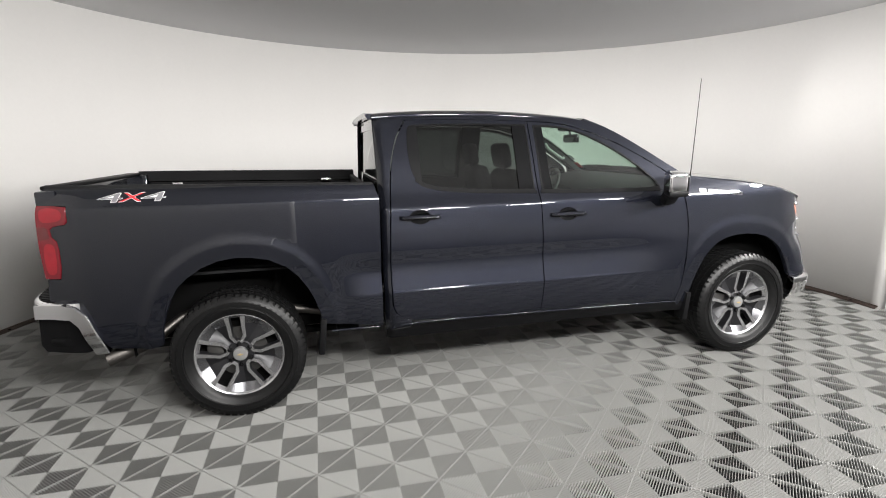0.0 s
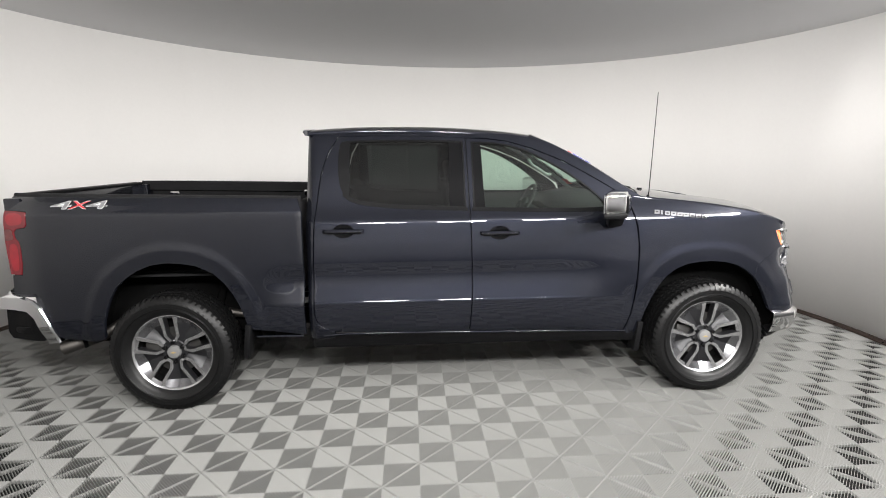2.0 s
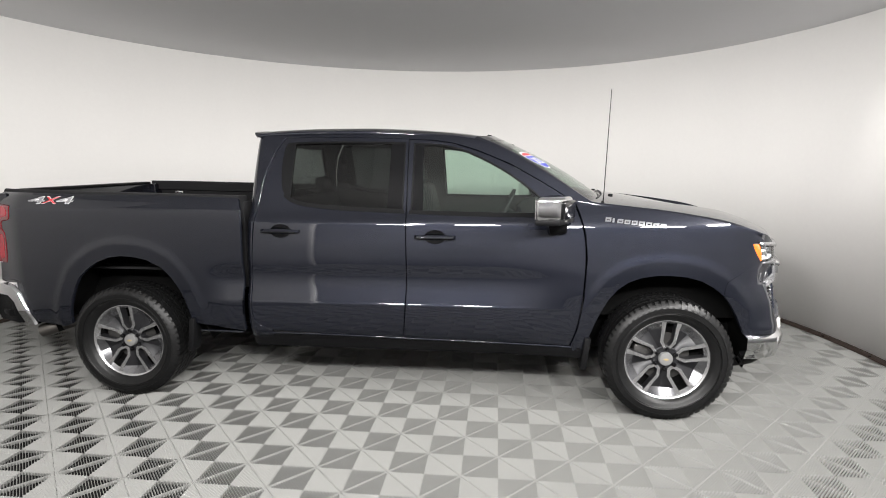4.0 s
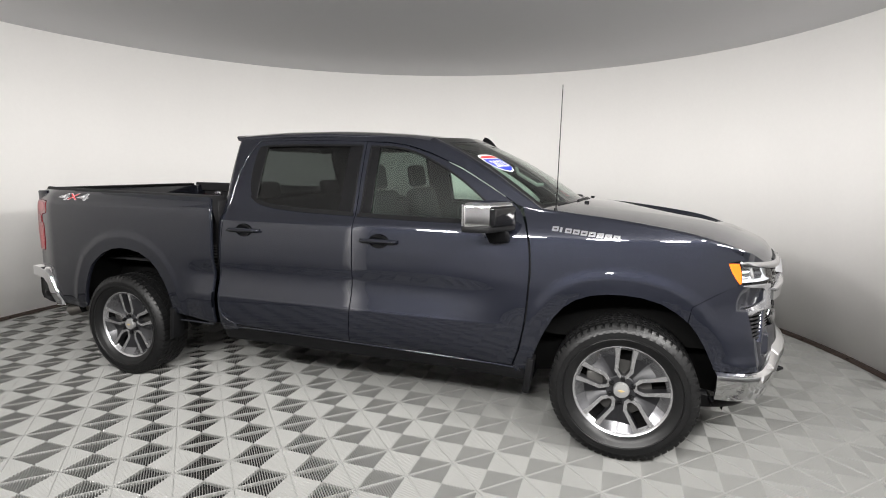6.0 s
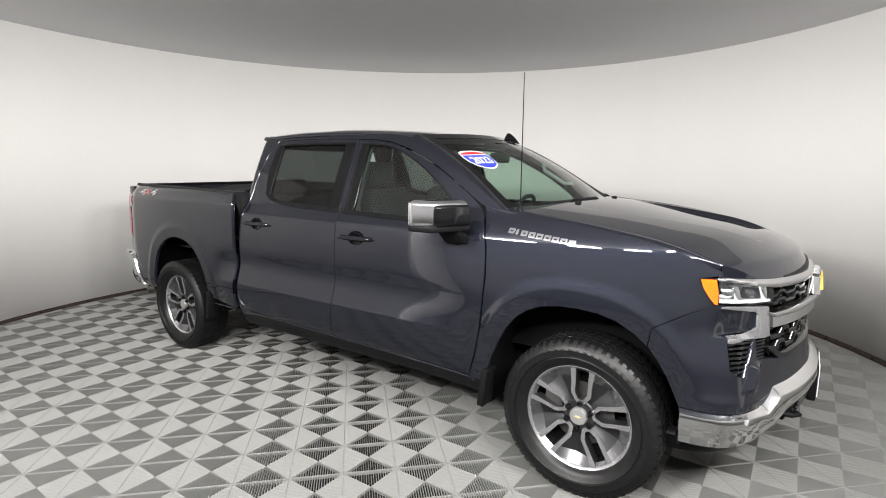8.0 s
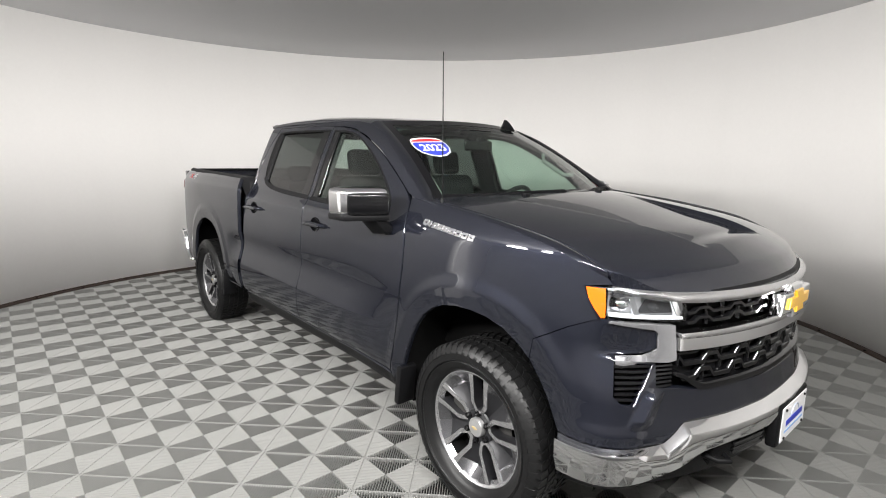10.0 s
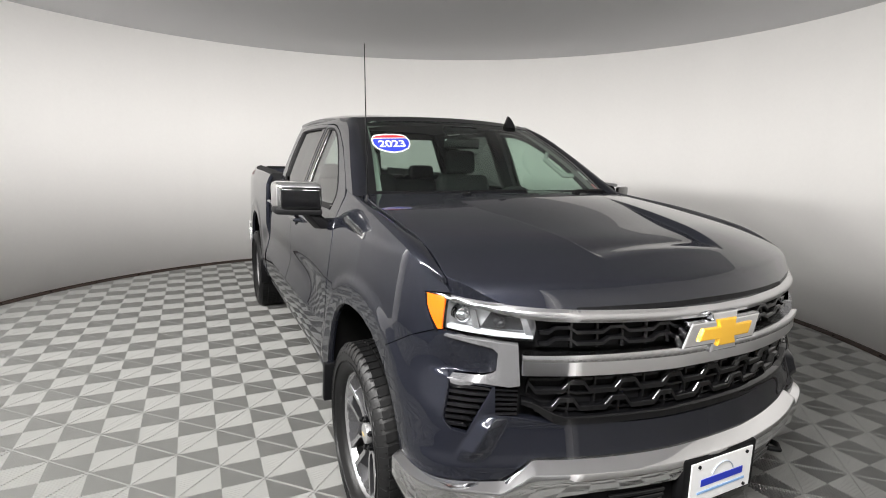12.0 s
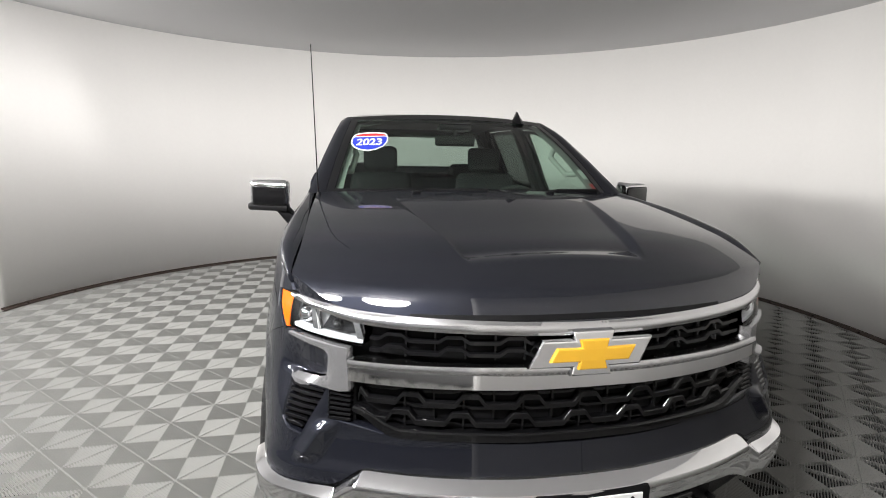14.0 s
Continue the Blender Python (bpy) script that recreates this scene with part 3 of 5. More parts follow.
SILL = pch((-0.93, -0.80, -0.70, -0.5, 0.15, 0.84, 1.26), (0.492, 0.504, 0.512, 0.512, 0.500, 0.485, 0.477))
RB_ = (0.725, 0.730, 0.735, 0.7385, 0.742, 0.7455, 0.749, 0.753, 0.758, 0.764, 0.897, 0.905, 0.915, 0.925)
for mir in (False, True):
    sg = 1 if mir else -1
    rd = panel("rear_door", rear_door_poly, side, (0, -1, 0), M_PAINT, truck, [rear_hole, recess_outline(-0.693, 1.218)], 0.03, mirror=mir, rows=RB_)
    fd = panel("front_door", front_door_poly, side, (0, -1, 0), M_PAINT, truck, [front_hole, recess_outline(0.362, 1.190)], 0.03, mirror=mir, rows=RB_)
    panel("cab_side", frame_poly, side, (0, -1, 0), M_PAINT, truck, (), 0.03, mirror=mir, extra=[(x, z) for x in (-0.912, -0.920, -0.928, -0.936) for z in np.linspace(0.5, 1.86, 60)])
    panel("pillar_core", [(0.06, 1.33), (0.26, 1.33), (0.24, 1.85), (0.06, 1.85)], lambda a, b: side(a, b, 0.035), (0, -1, 0), M_TRIM, truck, (), 0.05, thick=0.03, mirror=mir)
    panel("rocker_panel", rocker_poly, side, (0, -1, 0), M_BLACK, truck, (), 0.03, mirror=mir)
    panel("fender", fender_poly, side, (0, -1, 0), M_PAINT, truck, (), 0.025, thick=0.03, mirror=mir, extra=crease_ring(ARCH_F))
    panel("bed_side", bed_poly, side, (0, -1, 0), M_PAINT, truck, (), 0.03, thick=0.03, mirror=mir, rows=(1.345, 1.352, 1.36, 1.368, 1.375), extra=crease_ring(ARCH_R))
    for pts in ([(-1.30, 0.508), (-1.15, 0.508), (-0.985, 0.508)], [(x, SILL(x)) for x in np.linspace(-0.93, 1.26, 24)]):
        bm = bmesh.new()
        tube(bm, [(x, sg * (half_width(x, z) - 0.002), z) for x, z in pts], 0.007, 10)
        part("sill_edge", bm, M_PAINT, truck, smooth=60)
    # windows with their black pillars and seals
    for door, hole, xg0, xg1, gm in ((rd, rear_hole, -0.655, 0.035, M_PRIV), (fd, front_hole, 0.262, 1.2, M_SIDEGL)):
        outline = [(min(max(a, xg0), xg1), b) for a, b in hole]
        panel("window_glass", outline, lambda a, b: side(a, b, 0.014), (0, -1, 0), gm, door, (), 0.06, thick=0.0, mirror=mir)
        inner = inset(hole, 0.010)
        panel("window_seal", hole, lambda a, b: side(a, b, -0.002), (0, -1, 0), M_BLACK, door, [inner], 0.05, thick=0.012, mirror=mir)
    panel("pillar_trim", [(0.028, 1.352), (0.138, 1.348), (0.133, 1.818), (0.034, 1.822)], lambda a, b: side(a, b, 0.001), (0, -1, 0), M_GLOSSBLK, rd, (), 0.05, mirror=mir)
    panel("pillar_trim", [(0.186, 1.345), (0.270, 1.345), (0.258, 1.808), (0.186, 1.812)], lambda a, b: side(a, b, 0.001), (0, -1, 0), M_GLOSSBLK, fd, (), 0.05, mirror=mir)
    panel("quarter_trim", [(-0.74, 1.47), (-0.655, 1.425), (-0.655, 1.824), (-0.72, 1.822), (-0.738, 1.68)], lambda a, b: side(a, b, 0.001), (0, -1, 0), M_BLACK, rd, (), 0.05, mirror=mir)
    # inner skins
    panel("door_card", [(-0.93, 0.5), (1.34, 0.46), (1.33, 1.20), (1.20, 1.335), (0.5, 1.33), (-0.1, 1.345), (-0.5, 1.37), (-0.93, 1.45)], lambda a, b: side(a, b, 0.075), (0, 1, 0), M_TRIM, truck, (), 0.08, thick=0.0, mirror=mir)
    panel("pillar_inner", frame_poly, lambda a, b: side(a, b, 0.05), (0, 1, 0), M_TRIM, truck, (), 0.06, thick=0.0, mirror=mir)

# hood, roof
hp = [(1.365, -0.80), (1.60, -0.815), (1.90, -0.822), (2.15, -0.826), (2.28, -0.830), (2.36, -0.838), (2.42, -0.846)]
fe = [front(s, 1.155, 0.012)[:2] for s in np.linspace(0.945, 0.0, 30)]
rear_e = [(1.555 - 0.19 * (y / 0.8) ** 2, y) for y in np.linspace(0, -0.78, 10)]
half = hp + fe
full = half + [(a, -b) for a, b in reversed(half[:-1])] + [(a, -b) for a, b in reversed(rear_e)] + rear_e[1:]
RIDGE = [(x, s * (ridge_y(x) + o)) for x in np.linspace(1.55, 2.58, 70) for s in (-1, 1) for o in (0.010, 0.004, -0.002, -0.008, -0.014, -0.020, -0.026, -0.034)]
RIDGE += [(xp - 0.33 * y * y, y) for xp in (2.678, 2.69, 2.70, 2.709, 2.718, 2.73) for y in np.linspace(-0.6, 0.6, 70)]
HOOD = panel("hood", full, hood, (0, 0, 1), M_PAINT, truck, (), 0.022, thick=0.03, extra=RIDGE)
rp = [(-0.95, y) for y in np.linspace(0.66, -0.66, 12)] + [(x, -0.66) for x in np.linspace(-0.8, 0.60, 12)] + [(0.76 - 0.12 * (y / 0.66) ** 2, y) for y in np.linspace(-0.64, 0.64, 20)] + [(x, 0.66) for x in np.linspace(0.60, -0.8, 12)]
panel("roof", rp, roof, (0, 0, 1), M_PAINT, truck, (), 0.05, thick=0.02)


# ---------- glass at both ends of the cab ----------
def windshield(u, v, off=0.0):
    b = Vector((1.57 - 0.20 * u * u, 0.775 * u, 1.415 - 0.01 * u * u))
    t = Vector((0.745 - 0.115 * u * u, 0.615 * u, 1.872 - 0.022 * u * u))
    p = b.lerp(t, v)
    p += Vector((0.5, 0, 0.87)) * (0.030 * math.sin(math.pi * v) - off)
    return p


sq = [(-1, 0), (1, 0), (1, 1), (-1, 1)]
WS = panel("windshield", sq, windshield, (1, 0, 1), M_GLASS, truck, (), 0.09, thick=0.0)
panel("windshield_seal", sq, lambda u, v: windshield(u, v, -0.002), (1, 0, 1), M_GLOSSBLK, WS, [[(-0.945, 0.05), (0.945, 0.05), (0.93, 0.92), (-0.93, 0.92)]], 0.09, thick=0.01)


PILZ = pch((0.60, 0.75, 0.86, 1.05, 1.21, 1.40), (1.836, 1.790, 1.735, 1.622, 1.522, 1.405))


def front_pillar(v, w):
    """From the door frame's edge (w = 0) over to the windshield (w = 1)."""
    x = 1.40 - 0.78 * v
    a = Vector(side(x, PILZ(x))) + Vector((0, 0.002, -0.002))
    b = windshield(-1.0, max(0.0, min(1.0, v)), -0.004)
    p = a.lerp(b, w)
    return p + Vector((0.3, -0.45, 0.84)) * 0.008 * math.sin(math.pi * min(1, max(0, w)))


for mir in (False, True):
    panel("front_pillar", [(0.0, 0.0), (1.02, 0.0), (1.02, 1.0), (0.0, 1.0)], front_pillar, (0.3, -0.45, 0.84), M_PAINT, truck, (), 0.05, 0.0, mirror=mir)


def back(y, z, off=0.0):
    return (-0.945 + 0.02 * (z - 1.4) - off + 0.03 * y * y, y, z)


bw = [(-0.86, 0.55), (0.86, 0.55), (0.86, 1.36), (0.64, 1.865), (-0.64, 1.865), (-0.86, 1.36)]
bh = [(-0.70, 1.45), (0.70, 1.45), (0.58, 1.79), (-0.58, 1.79)]
panel("cab_back", bw, back, (-1, 0, 0), M_PAINT, truck, [bh], 0.08)
panel("rear_glass", bh, lambda a, b: back(a, b, -0.01), (-1, 0, 0), M_REARGL, truck, (), 0.2, thick=0)

# ---------- the nose ----------


def fpanel(name, poly, material, off=0.0, thick=0.03, holes=(), step=0.03, parent=None, label="", both=True, out=(1, -0.3, 0)):
    o = []
    for mir in (False, True) if both else (False,):
        o.append(panel(name, poly, lambda a, b: front(a, b, off), out, material, parent or truck, holes, step, thick, label, mirror=mir))
    return o


NR = pch((0.0, 0.56, 0.645, 0.72, 0.74, 0.80, 0.93, 0.985, 1.3), (0.0, 0.592, 0.690, 0.766, 0.782, 0.822, 0.890, 0.918, 1.1))


def spread(poly):
    return [(math.copysign(NR(abs(a)), a), b) for a, b in poly]


vent = [(0.735, 0.885), (0.985, 0.895), (0.985, 0.775), (0.93, 0.745), (0.84, 0.735), (0.80, 0.79)]
low_grille = [(-0.645, 0.925), (-0.4, 0.93), (0, 0.935), (0.4, 0.93), (0.645, 0.925), (0.63, 0.85), (0.56, 0.775), (0.3, 0.762), (0, 0.758), (-0.3, 0.762), (-0.56, 0.775), (-0.63, 0.85)]
bracket = [(1.02, 1.043), (0.66, 1.03), (0.65, 0.90), (0.68, 0.893), (0.78, 0.900), (0.975, 0.905), (0.975, 0.911), (0.79, 0.914), (0.747, 0.924), (0.724, 0.945), (0.720, 1.0), (0.742, 1.014), (1.03, 1.036)]
S = s_of_x


def BT(s):
    """The upper edge of the front bumper: level in the middle, a slanting step, lower round the corners."""
    return 0.587 + 0.068 * min(1, max(0, (0.735 - s) / 0.085)) + 0.004 * sst(0.95, 1.36, s)


vent, low_grille, bracket = spread(vent), spread(low_grille), spread(bracket)
cov = [(S(2.326), 0.596), (S(2.308), 0.64), (S(2.278), 0.71), (S(2.238), 0.78), (S(2.190), 0.843), (S(2.203), 0.9275), (S(2.332), 1.0025), (S(2.425), 1.047), (0.93, 1.045), *spread([(0.742, 1.012), (0.722, 1.0), (0.726, 0.945), (0.749, 0.926), (0.79, 0.916), (0.977, 0.913), (0.979, 0.903), (0.78, 0.898)]), (0.771, 0.893), (0.766, 0.797), (0.690, 0.785), (0.597, 0.770), (0.3, 0.758), (0.0, 0.754), *[(s, BT(s) + 0.006) for s in np.linspace(0.0, S(2.336), 40)]]
for m_ in (False, True):
    c = panel("bumper_cover", cov, front, (1, -0.3, 0), M_PAINT, truck, [vent], 0.016, 0.04, mirror=m_)
    panel("vent_back", vent, lambda a, b: front(a, b, -0.05), (1, -0.3, 0), M_BLACK, c, (), 0.05, 0.0, mirror=m_)
    for i in range(7):
        z = 0.755 + i * 0.0195
        a0 = NR(0.845 - 0.055 * min(1, i / 2) - 0.05 * sst(2, 5, i))
        sl = [(a0, z), (NR(0.975), z + 0.002), (NR(0.975), z + 0.011), (a0 + 0.01, z + 0.009)]
        panel("slat", sl, lambda a, b: front(a, b, -0.006), (1, -0.3, 0), M_GLOSSBLK, c, (), 0.05, 0.03, mirror=m_)
    b = panel("lamp_bracket", bracket, lambda a, b: front(a, b, 0.012), (1, -0.3, 0), M_LAMPARM, truck, (), 0.025, 0.04, mirror=m_, label="pale grey lamp lens bracket under the headlight")
fpanel("grille_backing", [(-0.74, 1.12), (0.74, 1.12), (0.74, 0.74), (-0.74, 0.74)], M_BLACK, -0.07, 0, step=0.06, both=False)

# shoulder of the fender up to the hood's edge
FTOP = pch((1.27, 1.38, 1.57, 1.8, 2.03, 2.2, 2.30, 2.38, 2.44), (1.420, 1.405, 1.384, 1.362, 1.328, 1.295, 1.262, 1.225, 1.196))


def shoulder(x, v):
    a = Vector(side(x, FTOP(x)))
    yb = -0.826 - 0.024 * sst(2.10, 2.44, x)
    b = Vector((x, yb, hood_z(x, yb) - 0.002))
    p = a.lerp(b, v)
    p.z += 0.010 * math.sin(math.pi * v)
    p.y -= 0.008 * math.sin(math.pi * v)
    return p


for mir in (False, True):
    panel("fender_top", [(1.27, 0.0), (2.435, 0.0), (2.435, 1.0), (1.27, 1.0)], shoulder, (0, -0.4, 1), M_PAINT, truck, (), 0.05, 0.02, mirror=mir)

# ---------- lights, bars and grilles of the nose ----------
LT = pch((0.0, 0.62, 0.85, 1.0, 1.1), (1.132, 1.146, 1.160, 1.172, 1.178))
LB = pch((0.0, 0.62, 0.85, 1.0, 1.1), (1.094, 1.108, 1.138, 1.158, 1.170))


def strip(name, s0, s1, zt, zb, off, thick, material, label="", n=40, bulge=0.0, parent=None):
    """A bar along the nose from s0 to s1 between two heights."""
    ss = np.linspace(s0, s1, n)
    poly = [(s, zt(abs(s))) for s in ss] + [(s, zb(abs(s))) for s in reversed(ss)]

    def f(a, b):
        m = (b - zb(abs(a))) / max(1e-4, zt(abs(a)) - zb(abs(a)))
        return front(a, b, off + bulge * (1 - (2 * min(1, max(0, m)) - 1) ** 2))
    return panel(name, poly, f, (1, 0, 0), material, parent or truck, (), 0.012, thick, label)


strip("upper_grille_bar", -0.955, 0.955, LT, LB, 0.012, 0.05, M_SATIN, "satin silver bar under the hood edge", bulge=0.008)
v, f = [], []
for q in np.linspace(-0.945, 0.945, 90):
    e = front(q, 1.155, 0.010)
    v += [(e[0], e[1], hood_z(e[0], e[1]) - 0.003), front(q, LT(abs(q)) - 0.006, 0.006)]
for i in range(89):
    f.append((2 * i, 2 * i + 1, 2 * i + 3, 2 * i + 2))
mesh_ob("hood_lip", v, f, M_PAINT, truck)
strip("hood_louvre", -0.52, 0.52, lambda s: 1.152 - 0.02 * s * s, lambda s: 1.136, 0.0, 0.03, M_BLACK)
MT = pch((0.0, 0.3, 0.64), (1.012, 1.010, 1.006))
MB = pch((0.0, 0.3, 0.64), (0.941, 0.939, 0.938))
strip("main_grille_bar", -0.692, 0.692, lambda s: MT(s), lambda s: 0.985 + 0 * s, 0.030, 0.06, M_SATIN, "wide silver grille bar", bulge=0.004)
strip("main_grille_bar_face", -0.692, 0.692, lambda s: 0.985, lambda s: MB(s), 0.022, 0.06, M_CHROME, "chrome lower face of the bar")
low = strip("lower_grille_frame", -0.688, 0.688, lambda s: 0.786 + 0.06 * sst(0.54, 0.688, s), lambda s: 0.764 + 0.07 * sst(0.56, 0.688, s), 0.004, 0.05, M_GLOSSBLK)


def zigzag(zl, zh, w, s1, per, ph, off, name, parent):
    pts = []
    s = -s1
    k = 0
    seq = ((0.0, 0), (0.42, 0), (0.55, 1), (0.80, 1), (0.93, 0))
    while s < s1:
        for q, u in seq:
            a = s + (q + ph) * per
            if -s1 <= a <= s1:
                pts.append((a, zl + (zh - zl) * u))
        s += per
    pts = [(-s1, zl)] + pts + [(s1, zl)]
    poly = [(a, z + w) for a, z in pts] + [(a, z - w) for a, z in reversed(pts)]
    panel(name, poly, lambda a, b: front(a, b, off), (1, 0, 0), M_GLOSSBLK, parent, (), 0.03, 0.035)


gr = fpanel("grille_mesh", low_grille, M_BLACK, -0.045, 0.0, step=0.05, both=False)[0]
for i, z in enumerate((0.872, 0.812)):
    zigzag(z, z + 0.030, 0.0075, 0.675 - 0.03 * i, 0.178, 0.0, -0.008, "grille_bar", gr)
for i, z in enumerate((0.905, 0.856, 0.800)):
    zigzag(z, z + 0.006, 0.004, 0.665 - 0.03 * i, 0.178, 0.0, -0.03, "grille_bar", gr)
for k in range(-6, 7):
    a = k * 0.089
    panel("grille_rib", [(a - 0.003, 0.785), (a + 0.003, 0.785), (a + 0.003, 0.92), (a - 0.003, 0.92)], lambda s, z: front(s, z, -0.025), (1, 0, 0), M_GLOSSBLK, gr, (), 0.06, 0.02)
gu = fpanel("upper_grille_mesh", [(-0.645, 1.10), (0, 1.092), (0.645, 1.10), (0.645, 1.008), (0, 1.012), (-0.645, 1.008)], M_BLACK, -0.045, 0.0, step=0.06, both=False)[0]
for i, z in enumerate((1.030, 1.066)):
    zigzag(z, z + 0.016, 0.005, 0.64, 0.178, 0.1, -0.008, "grille_bar", gu)
for k in range(-6, 7):
    a = k * 0.089
    panel("grille_rib", [(a - 0.003, 1.012), (a + 0.003, 1.012), (a + 0.003, 1.095), (a - 0.003, 1.095)], lambda s, z: front(s, z, -0.025), (1, 0, 0), M_GLOSSBLK, gu, (), 0.06, 0.02)
for sg in (1, -1):
    for i in range(7):
        z = 0.795 + i * 0.0155
        pl = [(sg * 0.700, z), (sg * 0.782, z), (sg * 0.782, z + 0.007), (sg * 0.700, z + 0.007)]
        panel("louvre", pl if sg > 0 else list(reversed(pl)), lambda s, z: front(s, z, -0.004), (1, 0, 0), M_GLOSSBLK, gr, (), 0.05, 0.03)
    pl = [(sg * 0.692, 0.785), (sg * 0.792, 0.785), (sg * 0.792, 0.90), (sg * 0.692, 0.90)]
    panel("louvre_back", pl if sg > 0 else list(reversed(pl)), lambda s, z: front(s, z, -0.03), (1, 0, 0), M_BLACK, gr, (), 0.05, 0.0)

BOW = [(-0.040, 0.044), (0.046, 0.044), (0.040, 0.020), (0.128, 0.020), (0.106, -0.020), (0.034, -0.020), (0.040, -0.044), (-0.046, -0.044), (-0.040, -0.020), (-0.128, -0.020), (-0.106, 0.020), (-0.034, 0.020)]
BOWC = [(-0.058, 0.066), (0.066, 0.066), (0.060, 0.040), (0.186, 0.040), (0.146, -0.040), (0.052, -0.040), (0.058, -0.066), (-0.066, -0.066), (-0.060, -0.040), (-0.186, -0.040), (-0.146, 0.040), (-0.052, 0.040)]
bm = bmesh.new()
prism(bm, [(-a, 1.050 + b) for a, b in BOWC], lambda s, z: front(s, z, 0.0), lambda s, z: front(s, z, 0.046), 0.006)
emb = part("emblem", bm, M_CHROME, truck, "chrome emblem plate")
bm = bmesh.new()
prism(bm, [(-a, 1.050 + b) for a, b in BOW], lambda s, z: front(s, z, 0.044), lambda s, z: front(s, z, 0.054), 0.004)
part("emblem_face", bm, M_GOLD, emb, "gold emblem face")

HL = [(0.955, 1.156), (0.85, 1.136), (0.66, 1.106), (0.652, 1.075), (0.66, 1.040), (0.80, 1.043), (0.955, 1.052)]
AM = [(s_of_x(2.372), 1.163), (0.962, 1.158), (0.957, 1.10), (0.957, 1.052), (s_of_x(2.428), 1.050), (s_of_x(2.405), 1.085), (s_of_x(2.382), 1.125)]
M_REFL = mat("lamp_reflector", (0.85, 0.85, 0.86), 0.22, 0.6)
M_DRL = mat("lamp_white_tube", (0.58, 0.59, 0.61), 0.25, coat=0.6)
for mir in (False, True):
    sg = -1 if mir else 1
    hl = panel("headlight", HL, lambda a, b: front(a, b, -0.055), (1, -0.3, 0), M_REFL, truck, (), 0.03, -0.055, "headlight with clear lens and chrome reflectors", mirror=mir)
    panel("lens", HL, lambda a, b: front(a, b, 0.002), (1, -0.3, 0), M_LENS, hl, (), 0.04, 0.0, mirror=mir)
    panel("turn_signal", AM, lambda a, b: front(a, b, 0.002), (1, -0.5, 0), M_AMBER, hl, (), 0.02, 0.03, "amber side lens", mirror=mir)
    panel("lamp_rim", [(s_of_x(2.362), 1.170), (0.96, 1.164), (0.96, 1.157), (s_of_x(2.374), 1.161), (s_of_x(2.386), 1.123), (s_of_x(2.409), 1.083), (s_of_x(2.432), 1.050), (s_of_x(2.430), 1.040), (s_of_x(2.402), 1.076), (s_of_x(2.377), 1.118)], lambda a, b: front(a, b, 0.004), (1, -0.5, 0), M_GLOSSBLK, hl, (), 0.03, 0.03, mirror=mir)
    panel("light_tube", [(0.945, 1.068), (0.66, 1.054), (0.66, 1.044), (0.945, 1.054)], lambda a, b: front(a, b, -0.012), (1, -0.3, 0), M_DRL, hl, (), 0.05, 0.03, mirror=mir)
    for s, z, r in ((0.915, 1.100, 0.027), (0.775, 1.086, 0.014)):
        bm = bmesh.new()
        p = Vector(front(s * sg, z, -0.05))
        q = Vector(front(s * sg, z, -0.012))
        d = Vector((1, -0.25 * sg, 0)).normalized()
        cyl(bm, p, p + d * 0.035, r * 1.25, r, 20)
        bmesh.ops.create_uvsphere(bm, u_segments=16, v_segments=10, radius=r * 0.9, matrix=Matrix.Translation(p + d * 0.03))
        part("projector", bm, M_CHROME if r > 0.02 else M_DKALLOY, hl, smooth=40)
    # slanting blades and a dark inner chamber
    panel("chamber", [(0.835, 1.064), (0.80, 1.116), (0.70, 1.100), (0.675, 1.062)], lambda a, b: front(a, b, -0.040), (1, -0.3, 0), M_DKALLOY, hl, (), 0.04, 0.0, mirror=mir)
    for s in (0.862, 0.695):
        panel("divider", [(s - 0.012, 1.052), (s + 0.010, 1.128 - (0.93 - s) * 0.06), (s - 0.010, 1.128 - (0.93 - s) * 0.06), (s - 0.034, 1.052)], lambda a, b: front(a, b, -0.015), (1, -0.3, 0), M_CHROME, hl, (), 0.05, 0.03, mirror=mir)

# front bumper
SB = s_of_x(2.328)


BB = pch((0.0, 0.40, 0.55, 0.70, 0.85, 1.05, 1.36), (0.545, 0.545, 0.535, 0.47, 0.44, 0.425, 0.415))


def ribbon(name, s0, s1, n, profs, material, parent, label=""):
    """A bar along the nose, hard-edged between profiles; a profile: (height, offset) functions of s, from its top to its foot."""
    v, f = [], []
    for prof in profs:
        m, base_i = len(prof), len(v)
        for q in np.linspace(s0, s1, n):
            v += [front(q, z(abs(q)), o) for z, o in prof]
        for i in range(n - 1):
            for j in range(m - 1):
                k = base_i + m * i + j
                f.append((k, k + 1, k + m + 1, k + m))
    return mesh_ob(name, v, f, material, parent, label)


def face_low(s):
    return BB(s) + 0.012


